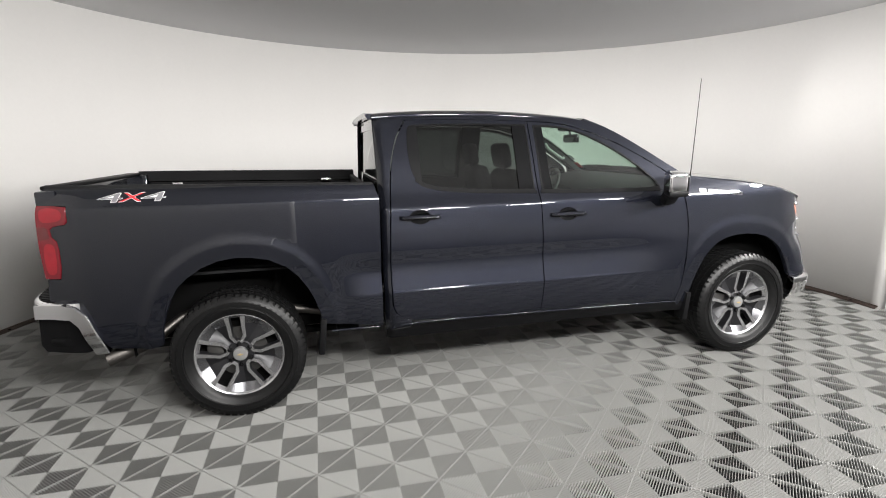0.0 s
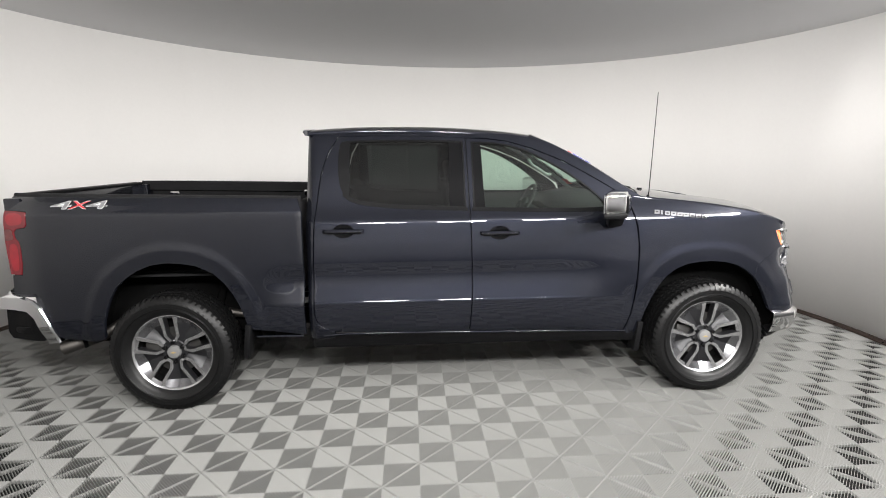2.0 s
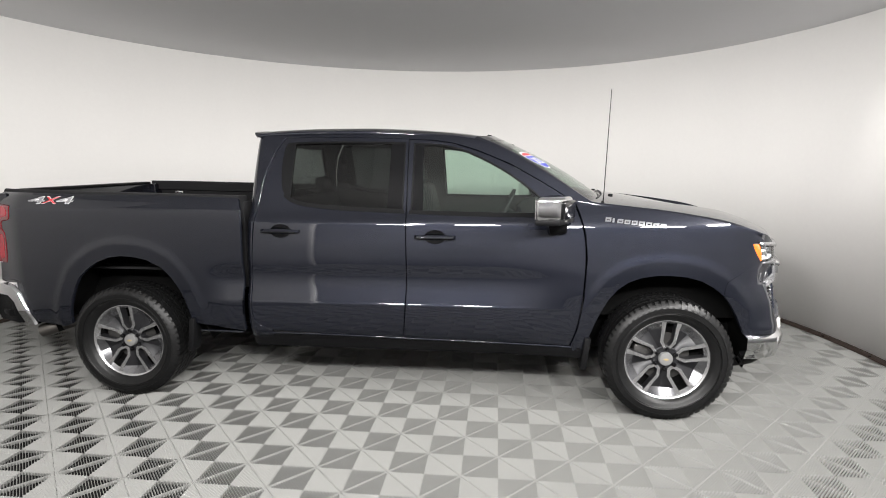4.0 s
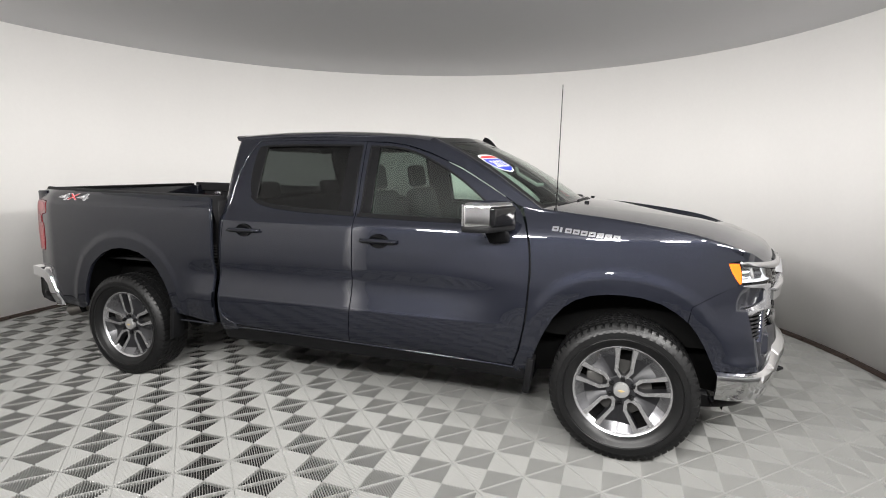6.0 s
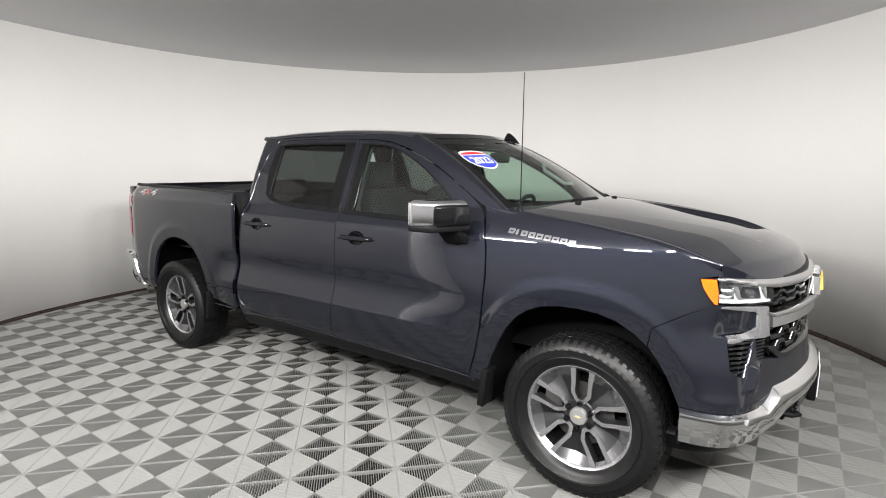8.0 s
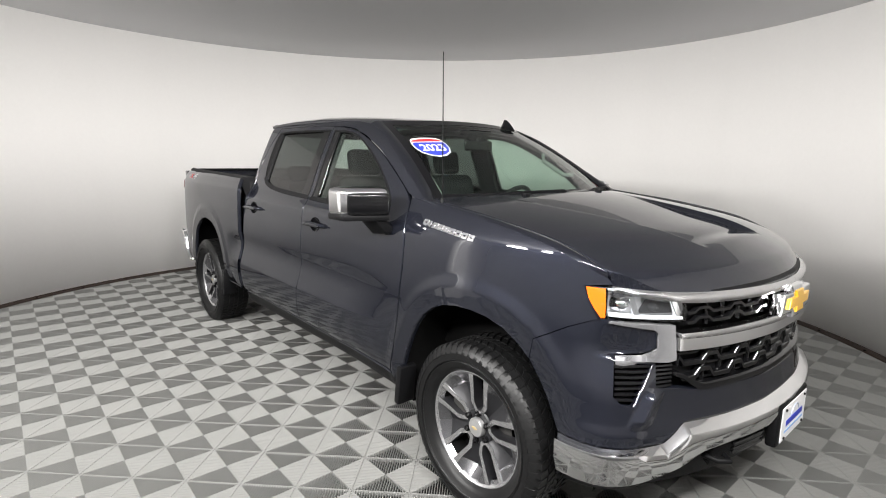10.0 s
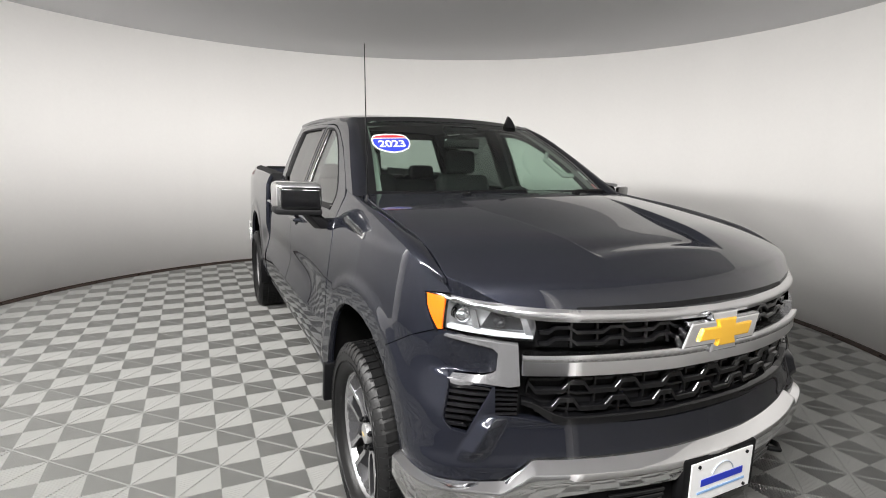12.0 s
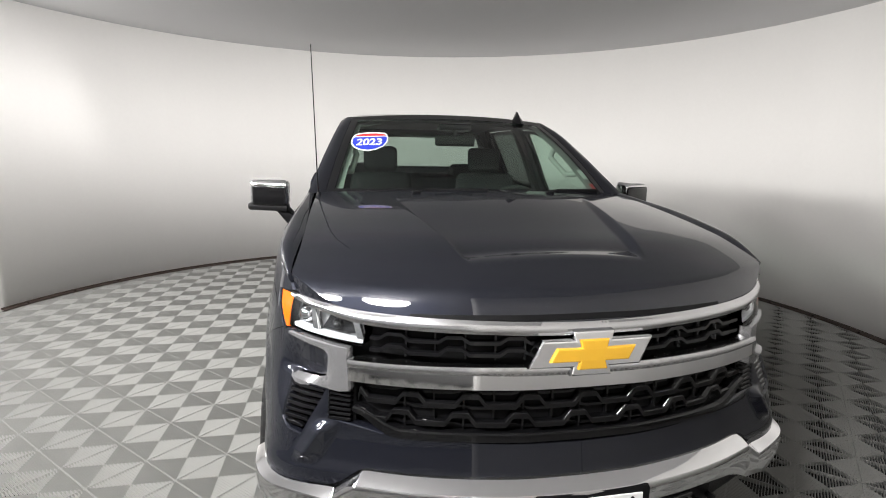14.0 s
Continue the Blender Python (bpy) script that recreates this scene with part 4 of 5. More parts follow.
TOPZ, EDGE = (lambda s: BT(s) + 0.006), (lambda s: BT(s) - 0.030 + 0.020 * sst(0.68, 0.86, s))
fb = ribbon("front_bumper", -SB, SB, 260, [
    [(lambda s: BT(s) + 0.014, -0.030), (TOPZ, -0.018), (lambda s: (TOPZ(s) + EDGE(s)) / 2, 0.010), (EDGE, 0.031)],
    [(EDGE, 0.031), (lambda s: EDGE(s) - 0.006, 0.034), (lambda s: (EDGE(s) + face_low(s)) / 2, 0.036), (face_low, 0.029)],
    [(face_low, 0.029), (BB, 0.014), (BB, -0.03)]], M_CHROME, truck, "chrome front bumper with a stepped upper edge")
strip("air_dam", -1.20, 1.20, lambda s: BB(s) - 0.004 + 0.01, lambda s: 0.375 - 0.035 * sst(0.7, 1.2, s), -0.03, 0.05, M_BLACK, "black plastic air dam")
strip("bumper_grille", -0.5, 0.5, lambda s: 0.545, lambda s: 0.44, 0.0, 0.05, M_BLACK)
for sg in (1, -1):
    for i in range(3):
        pl = [(sg * 0.20, 0.470 + i * 0.02), (sg * 0.40, 0.470 + i * 0.02), (sg * 0.40, 0.48 + i * 0.02), (sg * 0.20, 0.48 + i * 0.02)]
        panel("dam_slat", pl if sg > 0 else list(reversed(pl)), lambda a, b: front(a, b, 0.014), (1, 0, 0), M_GLOSSBLK, fb, (), 0.05, 0.02)
    bm = bmesh.new()
    p = Vector(front(sg * 0.47, 0.475, -0.015))
    tube(bm, [p + Vector((-0.05, 0.03, 0)), p + Vector((0.03, 0.032, 0)), p + Vector((0.06, 0.0, 0)), p + Vector((0.03, -0.032, 0)), p + Vector((-0.05, -0.03, 0))], 0.011, 10)
    part("tow_hook", bm, M_BLACK, truck, "black steel tow hook", smooth=50)
bm = bmesh.new()
box(bm, 2.80, 2.845, -0.165, 0.205, 0.435, 0.625, 0.012)
plb = part("plate_holder", bm, M_BLACK, truck, "black plate holder on the bumper", smooth=40)
bm = bmesh.new()
box(bm, 2.846, 2.851, -0.135, 0.175, 0.452, 0.607, 0.002)
plt = part("plate", bm, M_WHITE, plb, "white dealer plate with blue bars")
bm = bmesh.new()
box(bm, 2.8515, 2.8535, -0.085, 0.125, 0.515, 0.540)
part("plate_bar", bm, M_BLUE, plt)
bm = bmesh.new()
box(bm, 2.8515, 2.8535, -0.10, 0.14, 0.488, 0.496)
part("plate_bar", bm, mat("pale_blue_print", (0.25, 0.42, 0.7), 0.4), plt)
bm = bmesh.new()
tube(bm, [(2.853, 0.02 + 0.055 * math.cos(a), 0.535 + 0.05 * math.sin(a)) for a in np.linspace(0.25, math.pi - 0.25, 14)], 0.0025, 6)
part("plate_arc", bm, mat("grey_print", (0.45, 0.5, 0.58), 0.4), plt)
for y, z in ((-0.10, 0.592), (0.14, 0.592), (-0.10, 0.466), (0.14, 0.466)):
    bm = bmesh.new()
    cyl(bm, (2.850, y, z), (2.856, y, z), 0.006, seg=10)
    part("plate_screw", bm, M_BLACK, plt)

# ---------- wheels ----------
bm = bmesh.new()
TW = 0.135
prof = [(0.268, -0.098), (0.277, -0.106), (0.282, -0.114), (0.300, -0.122), (0.318, -0.133), (0.322, -0.131), (0.326, -0.135), (0.350, -0.138), (0.372, -0.134), (0.376, -0.130), (0.385, -0.126), (0.394, -0.116), (0.3985, -0.10), (0.400, -0.05), (0.400, 0.05), (0.3985, 0.10), (0.390, 0.122), (0.35, 0.136), (0.30, 0.122), (0.275, 0.10)]
lathe(bm, prof, 0, 0, 0, 96)
tyre_me = part("tyre", bm, M_RUBBER, truck, smooth=35)
bm = bmesh.new()
R0 = WR


def lug(bm, ang, y0, y1, r0, r1, wa, skew=0.0):
    c = []
    for y in (y0, y1):
        for da in (-wa, wa):
            for r in (r0, r1):
                a = ang + da + skew * (1 if y == y1 else -1)
                c.append(bm.verts.new((r * math.cos(a), y, r * math.sin(a))))
    for q in ((0, 1, 3, 2), (4, 6, 7, 5), (0, 4, 5, 1), (2, 3, 7, 6), (1, 5, 7, 3)):
        bm.faces.new([c[i] for i in q])


for k in range(60):
    a = 2 * math.pi * k / 60
    lug(bm, a, -0.112, -0.068, 0.394, R0 - 0.001, 0.033 + 0.006 * (k % 2), 0.008)
    lug(bm, a + 0.05, -0.060, -0.022, 0.398, R0, 0.036, 0.03)
    lug(bm, a, -0.016, 0.016, 0.398, R0, 0.034, -0.03)
    lug(bm, a + 0.05, 0.022, 0.060, 0.398, R0, 0.036, 0.03)
    lug(bm, a, 0.068, 0.112, 0.394, R0 - 0.001, 0.033, 0.008)
    # shoulder lugs that reach down the sidewall
    c = []
    for r, y in ((0.358, -0.1405), (0.394, -0.1235), (0.405, -0.110)):
        for da in (-0.026, 0.026 + 0.008 * (k % 2)):
            c.append(bm.verts.new((r * math.cos(a + da), y, r * math.sin(a + da))))
    bm.faces.new((c[0], c[1], c[3], c[2]))
    bm.faces.new((c[2], c[3], c[5], c[4]))
    for i in range(2):
        r, y = ((0.371, -0.132), (0.395, -0.112))[0]
        b0 = bm.verts.new((0.371 * math.cos(a - 0.026 + (0.06 if i else 0)), -0.130, 0.371 * math.sin(a - 0.026 + (0.06 if i else 0))))
        b1 = bm.verts.new((0.395 * math.cos(a - 0.026 + (0.06 if i else 0)), -0.110, 0.395 * math.sin(a - 0.026 + (0.06 if i else 0))))
        bm.faces.new((c[i], c[2 + i], b1, b0))
# fine ribs below the shoulder, between two raised rings
for k in range(150):
    a = 2 * math.pi * k / 150
    c = [bm.verts.new((r * math.cos(a + da), y, r * math.sin(a + da))) for r, y, da in ((0.340, -0.1390, -0.004), (0.340, -0.1390, 0.004), (0.354, -0.1396, 0.004), (0.354, -0.1396, -0.004))]
    bm.faces.new(c)
for r in (0.327, 0.357):
    lathe(bm, [(r - 0.0025, -0.134), (r - 0.0012, -0.1402), (r + 0.0012, -0.1402), (r + 0.0025, -0.134)], 0, 0, 0, 96)
# raised bars on the sidewall
for k in range(26):
    a = 0.5 + k * 0.052 + (1.7 if k > 12 else 0)
    c = []
    for r, y in ((0.300, -0.1245), (0.316, -0.1345)):
        for da in (-0.014, 0.014):
            c.append(bm.verts.new((r * math.cos(a + da), y, r * math.sin(a + da))))
    bm.faces.new((c[0], c[1], c[3], c[2]))
tread_me = part("tread", bm, M_RUBBER, truck, smooth=35)

bm = bmesh.new()
lathe(bm, [(0.262, 0.12), (0.245, 0.10), (0.236, 0.02), (0.240, -0.06), (0.255, -0.078), (0.264, -0.088)], 0, 0, 0, 72)
lathe(bm, [(0.245, 0.0), (0.16, 0.01), (0.05, 0.01)], 0, 0, 0, 48)
wheel_me = part("wheel", bm, M_UNDER, truck, smooth=40)
bm = bmesh.new()
lathe(bm, [(0.240, -0.070), (0.252, -0.084), (0.258, -0.094), (0.266, -0.099), (0.2695, -0.0985), (0.271, -0.090), (0.268, -0.080)], 0, 0, 0, 96)
lip_me = part("rim_lip", bm, M_MACH, wheel_me, smooth=40)


def pol(a, t):
    """Turns (lateral, radial, depth) into the wheel's axes at the angle t."""
    l, r, y = a
    return (r * math.cos(t) - l * math.sin(t), y, r * math.sin(t) + l * math.cos(t))


def dep(r):
    """How far out the wheel's face lies at a radius."""
    return -0.066 - 0.026 * (r - 0.06) / 0.20


U_IN = [(0.0, 0.085), (0.012, 0.087), (0.031, 0.120), (0.0315, 0.160), (0.032, 0.210), (0.034, 0.262)]
U_OUT = [(0.0, 0.064), (0.020, 0.067), (0.051, 0.111), (0.0525, 0.158), (0.0550, 0.200), (0.064, 0.256)]
HALF = math.pi / 5


def sweep(bm, a, b):
    for i in range(len(a) - 1):
        bm.faces.new((a[i], a[i + 1], b[i + 1], b[i]))


# one fifth of the face: a U of machined edges round an open window, and half of the web on either side of it
bm, bd, halves = bmesh.new(), bmesh.new(), []
t = math.pi / 2
for sgn in (1, -1):
    def ring(b_, path, dy):
        return [b_.verts.new(pol((sgn * l, r, dep(r) + dy), t)) for l, r in path]
    sweep(bm, ring(bm, U_IN, 0.0), ring(bm, U_OUT, 0.0))
    sweep(bm, ring(bm, U_OUT, 0.0), ring(bm, U_OUT, 0.006))
    sweep(bd, ring(bd, U_IN, 0.0), ring(bd, U_IN, 0.055))
    edge = [(math.atan2(l, r), math.hypot(l, r)) for l, r in U_OUT[1:]]

    def at(b_, ang, r, y):
        return b_.verts.new((r * math.cos(t + sgn * ang), y, r * math.sin(t + sgn * ang)))
    # the web sinks towards its middle; its outer end rises to the rim as bright facets
    dark = edge[:4]
    sink = (0.010, 0.020, 0.030, 0.034)
    q1 = [at(bd, a, r, dep(r) + 0.006) for a, r in dark]
    q2 = [at(bd, (a + HALF) / 2, r, dep(r) + 0.006 + 0.7 * k) for (a, r), k in zip(dark, sink)]
    q3 = [at(bd, HALF, r, dep(r) + 0.006 + k) for (a, r), k in zip(dark, sink)]
    sweep(bd, q1, q2)
    sweep(bd, q2, q3)
    bs = bmesh.new()
    halves.append(bs)
    (a0, r0), (a1, r1) = edge[3], edge[4]
    p = [at(bs, a0, r0, dep(r0) + 0.006), at(bs, (a0 + HALF) / 2, r0, dep(r0) + 0.006 + 0.7 * sink[3]), at(bs, HALF, r0, dep(r0) + 0.006 + sink[3]), at(bs, HALF, 0.262, dep(0.262)), at(bs, (a1 + HALF) / 2, 0.263, dep(0.262)), at(bs, a1, r1, dep(r1) + 0.001)]
    for q in ((0, 1, 4, 5), (1, 2, 3, 4)):
        bs.faces.new([p[i] for i in q])
for q in (bm, bd, *halves):
    bmesh.ops.remove_doubles(q, verts=q.verts, dist=0.0004)
spoke_me = part("spoke", bm, M_MACH, wheel_me, "machined U-shaped edge round a window")
M_GREYAL = mat("grey_alloy", (0.20, 0.20, 0.21), 0.24, 0.9)
facets = [part("spoke_facet", q, M_GREYAL, wheel_me, smooth=60) for q in halves]
sides_me = part("spoke_web", bd, M_DKALLOY, wheel_me, smooth=35)
bd = bmesh.new()
lathe(bd, [(0.085, -0.060), (0.078, -0.066), (0.060, -0.064), (0.045, -0.062), (0.02, -0.062)], 0, 0, 0, 48)
hub_me = part("hub", bd, M_DKALLOY, wheel_me, smooth=40)
bm = bmesh.new()
lathe(bm, [(0.045, -0.060), (0.045, -0.078), (0.041, -0.085), (0.012, -0.089), (0.001, -0.089)], 0, 0, 0, 40)
cap_me = part("centre_cap", bm, mat("silver_cap", (0.36, 0.36, 0.36), 0.34, 0.6), wheel_me, smooth=40)
bm = bmesh.new()
prism(bm, [(0.14 * a, 0.16 * b) for a, b in BOW], lambda a, b: (a, -0.086, b), lambda a, b: (a, -0.0915, b), 0.0008)
mark_me = part("cap_mark", bm, mat("pale_gold", (0.55, 0.42, 0.20), 0.35, 0.4), wheel_me)
bm = bmesh.new()
cyl(bm, (0, -0.055, 0), (0, -0.082, 0), 0.0145, seg=6)
cyl(bm, (0, -0.080, 0), (0, -0.090, 0), 0.0125, 0.005, seg=12)
nut_me = part("lug_nut", bm, M_GLOSSBLK, wheel_me)
bm = bmesh.new()
lathe(bm, [(0.16, -0.012), (0.165, -0.02), (0.08, -0.022), (0.07, -0.03)], 0, 0, 0, 48)
box(bm, -0.20, -0.10, -0.045, 0.03, -0.07, 0.07, 0.012)
disc_me = part("brake_disc", bm, mat("dull_brake_iron", (0.085, 0.083, 0.080), 0.5, 0.8, vary=0.2), wheel_me, smooth=30)
protos = [lip_me, hub_me, cap_me, mark_me, disc_me]
for i, (x, y, turn) in enumerate(((WX, -0.862, 4), (-WX, -0.862, -3), (WX, 0.862, 20), (-WX, 0.862, 33))):
    m = Matrix.Translation((x, y, WZ)) @ Matrix.Rotation(0 if y < 0 else math.pi, 4, "Z") @ Matrix.Rotation(radians(turn), 4, "Y")
    w = wheel_me if i == 0 else new("wheel", wheel_me.data)
    w.parent = truck
    w.matrix_basis = m
    for p in protos:
        o = p if i == 0 else new(p.name.split(".")[0], p.data)
        o.parent = w
    for p in (tyre_me, tread_me):
        o = p if i == 0 else new(p.name.split(".")[0], p.data)
        o.parent = w
        if p is tread_me:
            o["kind"] = "stuff"
    for p in (spoke_me, *facets, sides_me):
        for k in range(5):
            o = p if i == 0 and k == 0 else new(p.name.split(".")[0], p.data)
            o.parent = w
            o.rotation_euler = (0, k * 2 * HALF, 0)
    for k in range(6):
        o = nut_me if i == 0 and k == 0 else new("lug_nut", nut_me.data)
        a = k * math.pi / 3
        o.parent = w
        o.location = (0.068 * math.cos(a + 0.52), 0, 0.068 * math.sin(a + 0.52))

# wheel arch liners, mud flaps
for sg in (-1, 1):
    for xc, R in ((WX, 0.59), (-WX, 0.66)):
        bm = bmesh.new()
        rows = []
        for k in range(31):
            a = radians((-12 + 204 * k / 30) if xc > 0 else (2 + 176 * k / 30))
            zz = 1.0 if math.sin(a) > 0 else 0.75
            rows.append([bm.verts.new((xc + R * 0.93 * math.cos(a), sg * min(y, half_width(xc + R * 0.93 * math.cos(a), WZ + R * zz * math.sin(a)) - 0.03), WZ + R * zz * math.sin(a))) for y in (0.975, 0.80, 0.56)] + [bm.verts.new((xc + 0.1 * math.cos(a), sg * 0.56, WZ + 0.1 * math.sin(a)))])
        for u, v in zip(rows, rows[1:]):
            for q in range(3):
                bm.faces.new((u[q], v[q], v[q + 1], u[q + 1]))
        part("wheel_liner", bm, M_UNDER, truck, smooth=60)
    for xf, z0, z1 in ((1.372, 0.33, 0.545), (-1.335, 0.36, 0.60)):
        bm = bmesh.new()
        box(bm, xf - 0.03, xf + 0.01, sg * 0.90, sg * 1.005, z0, z1, 0.008)
        bmesh.ops.transform(bm, matrix=Matrix.Translation((xf, 0, z1)) @ Matrix.Rotation(radians(7), 4, "Y") @ Matrix.Translation((-xf, 0, -z1)), verts=bm.verts)
        part("mud_flap", bm, M_BLACK, truck, "black plastic mud flap", smooth=40)

# ---------- underbody ----------
bm = bmesh.new()
for sg in (-1, 1):
    box(bm, -2.85, 2.35, sg * 0.42, sg * 0.52, 0.44, 0.58, 0.01)
box(bm, -0.93, 1.30, -0.86, 0.86, 0.46, 0.52)
box(bm, -0.8, 1.2, -0.3, 0.3, 0.34, 0.46, 0.03)
box(bm, 1.35, 2.42, -0.70, 0.70, 0.62, 1.10)
box(bm, 1.20, 2.0, -0.28, 0.28, 0.30, 0.62, 0.03)
cyl(bm, (-WX, -0.75, WZ), (-WX, 0.75, WZ), 0.05)
bmesh.ops.create_uvsphere(bm, u_segments=16, v_segments=10, radius=0.15, matrix=Matrix.Translation((-WX, 0.05, WZ)))
for sg in (-1, 1):
    box(bm, -2.6, -1.1, sg * 0.50, sg * 0.57, 0.36, 0.40, 0.01)
    cyl(bm, (WX, sg * 0.2, WZ), (WX, sg * 0.75, WZ), 0.03)
    cyl(bm, (-1.75, sg * 0.6, 0.38), (-1.62, sg * 0.55, 0.85), 0.03)
part("chassis", bm, M_UNDER, truck, smooth=40)
bm = bmesh.new()
tube(bm, [(-1.2, -0.60, 0.50), (-2.0, -0.62, 0.66), (-2.25, -0.68, 0.60), (-2.42, -0.79, 0.485), (-2.65, -0.855, 0.425)], [0.03, 0.03, 0.03, 0.040, 0.050], 14)
part("exhaust_pipe", bm, mat("dull_exhaust_steel", (0.16, 0.15, 0.14), 0.45, 1.0, vary=0.25), truck, "steel exhaust pipe with angled tip", smooth=50)

# ---------- cargo bed ----------
RAIL = pch((-2.87, -2.566, -1.98, -1.3, -0.98), (1.480, 1.474, 1.460, 1.445, 1.438))
bm = bmesh.new()
box(bm, -2.82, -1.0, -0.55, 0.55, 0.80, 0.90)
box(bm, -1.03, -0.985, -0.86, 0.86, 0.80, 1.41, 0.01)
for sg in (-1, 1):
    box(bm, -2.52, -1.23, sg * 0.552, sg * 0.84, 1.075, 1.13, 0.02)
    box(bm, -2.82, -2.523, sg * 0.552, sg * 0.84, 0.80, 0.90)
    box(bm, -1.227, -1.0, sg * 0.552, sg * 0.84, 0.80, 0.90)
bf = part("bed_floor", bm, M_LINER, truck, "black sprayed bed liner", smooth=40)
for k in range(14):
    bm = bmesh.new()
    box(bm, -2.80, -1.02, -0.78 + k * 0.12, -0.74 + k * 0.12, 0.895, 0.912, 0.004)
    part("bed_rib", bm, M_LINER, bf)
for sg in (-1, 1):
    v, f = [], []
    xs = np.linspace(-2.855, -0.99, 40)
    for x in xs:
        z = RAIL(x)
        w = half_width(x, z - 0.02)
        for y, zz in ((w - 0.012, z - 0.014), (w - 0.02, z + 0.004), (w - 0.035, z + 0.012), (0.80, z + 0.010), (0.79, z - 0.002), (0.79, z - 0.075), (0.835, z - 0.085), (0.835, 1.085)):
            v.append((x, sg * y, zz))
    for i in range(39):
        for j in range(7):
            q = (8 * i + j, 8 * i + j + 1, 8 * i + j + 9, 8 * i + j + 8)
            f.append(q if sg > 0 else q[::-1])
    f += [tuple(range(8)), tuple(range(8 * 39, 8 * 40))]
    mesh_ob("bed_rail_cap", v, f, M_LINER, truck, "black plastic bed rail cap", smooth=False)
    for x in (-2.55, -1.25):
        bm = bmesh.new()
        tube(bm, [(x - 0.03, sg * 0.785, 1.36), (x - 0.03, sg * 0.765, 1.37), (x + 0.03, sg * 0.765, 1.37), (x + 0.03, sg * 0.785, 1.36)], 0.006, 8)
        box(bm, x - 0.045, x + 0.045, sg * 0.78, sg * 0.79, 1.33, 1.385, 0.003)
        part("tie_down", bm, M_CHROME, truck, smooth=40)
bm = bmesh.new()
box(bm, -2.90, -2.825, -0.735, 0.735, 0.81, 1.462, 0.015)
tg = part("tailgate", bm, M_PAINT, truck, smooth=40)
bm = bmesh.new()
box(bm, -2.915, -2.82, -0.735, 0.735, 1.455, 1.482, 0.010)
part("tailgate_cap", bm, M_BLACK, tg, smooth=40)
bm = bmesh.new()
box(bm, -2.905, -2.898, -0.14, 0.14, 1.25, 1.36, 0.003)
part("tailgate_handle", bm, M_BLACK, tg)
TL = [(-2.882, 1.382), (-2.80, 1.380), (-2.720, 1.373), (-2.720, 1.292), (-2.738, 1.275), (-2.802, 1.267), (-2.825, 1.247), (-2.820, 1.203), (-2.795, 1.178), (-2.787, 1.13), (-2.790, 1.03), (-2.804, 0.962), (-2.885, 0.962), (-2.895, 1.15), (-2.892, 1.3)]
M_REDCORE = mat("bright_red_lens", (0.28, 0.003, 0.012), 0.12, coat=0.5, vary=0.3, scale=120, mottle=22)
TLC = [(-2.832, 1.25), (-2.828, 1.20), (-2.85, 1.19), (-2.89, 1.185), (-2.89, 1.26), (-2.85, 1.262)]
for mir in (False, True):
    sg = 1 if mir else -1
    tl = panel("tail_light", TL, lambda a, b: side(a, b, -0.004), (0, -1, 0), M_RED, truck, (), 0.02, 0.15, "red tail light lens", mirror=mir)
    panel("lamp_band", TLC, lambda a, b: side(a, b, -0.006), (0, -1, 0), mat("dark_red_lens", (0.10, 0.004, 0.006), 0.1, coat=1.0), tl, (), 0.02, 0.02, mirror=mir)
    for core in ([(-2.872, 1.372), (-2.745, 1.366), (-2.742, 1.302), (-2.80, 1.288), (-2.872, 1.285)], [(-2.874, 1.165), (-2.812, 1.168), (-2.804, 1.12), (-2.808, 1.03), (-2.820, 0.985), (-2.872, 0.985)]):
        panel("lamp_core", smooth_poly(core, 2, 120), lambda a, b: side(a, b, -0.0055), (0, -1, 0), M_REDCORE, tl, (), 0.02, 0.003, mirror=mir)
    bm = bmesh.new()
    box(bm, -2.885, -2.78, sg * 0.735, sg * 0.87, 0.80, 1.46, 0.01)
    part("corner_post", bm, M_PAINT, truck, smooth=40)

# rear bumper: a chrome bar that wraps round the corners, with step pads
RBX = pch((0.0, 0.5, 0.75, 0.88, 0.945), (-3.11, -3.09, -3.04, -2.93, -2.80))


def rear_strip(name, y0, y1, z0, z1, d, material, parent, label="", bev=0.0, top=0.10):
    v, f = [], []
    ys = np.linspace(y0, y1, 49)
    for y in ys:
        x = RBX(abs(y)) - d
        for xx, z in ((x + top, z1), (x + 0.02, z1), (x + 0.006, z1 - 0.006), (x, z1 - 0.02), (x, z0 + 0.012), (x + 0.012, z0), (x + top, z0)):
            v.append((xx, y, z))
    for i in range(48):
        for j in range(6):
            f.append((7 * i + j, 7 * i + 7 + j, 7 * i + 8 + j, 7 * i + 1 + j))
    f += [tuple(range(7)), tuple(range(7 * 48, 7 * 49))[::-1]]
    o = mesh_ob(name, v, f, material, parent, label, smooth=False)
    bmx = bmesh.new()
    bmx.from_mesh(o.data)
    bmesh.ops.recalc_face_normals(bmx, faces=bmx.faces)
    for q in bmx.faces:
        q.smooth = True
    for e in bmx.edges:
        if len(e.link_faces) == 2 and e.calc_face_angle(0) > radians(50):
            e.smooth = False
    bmx.to_mesh(o.data)
    bmx.free()
    return o


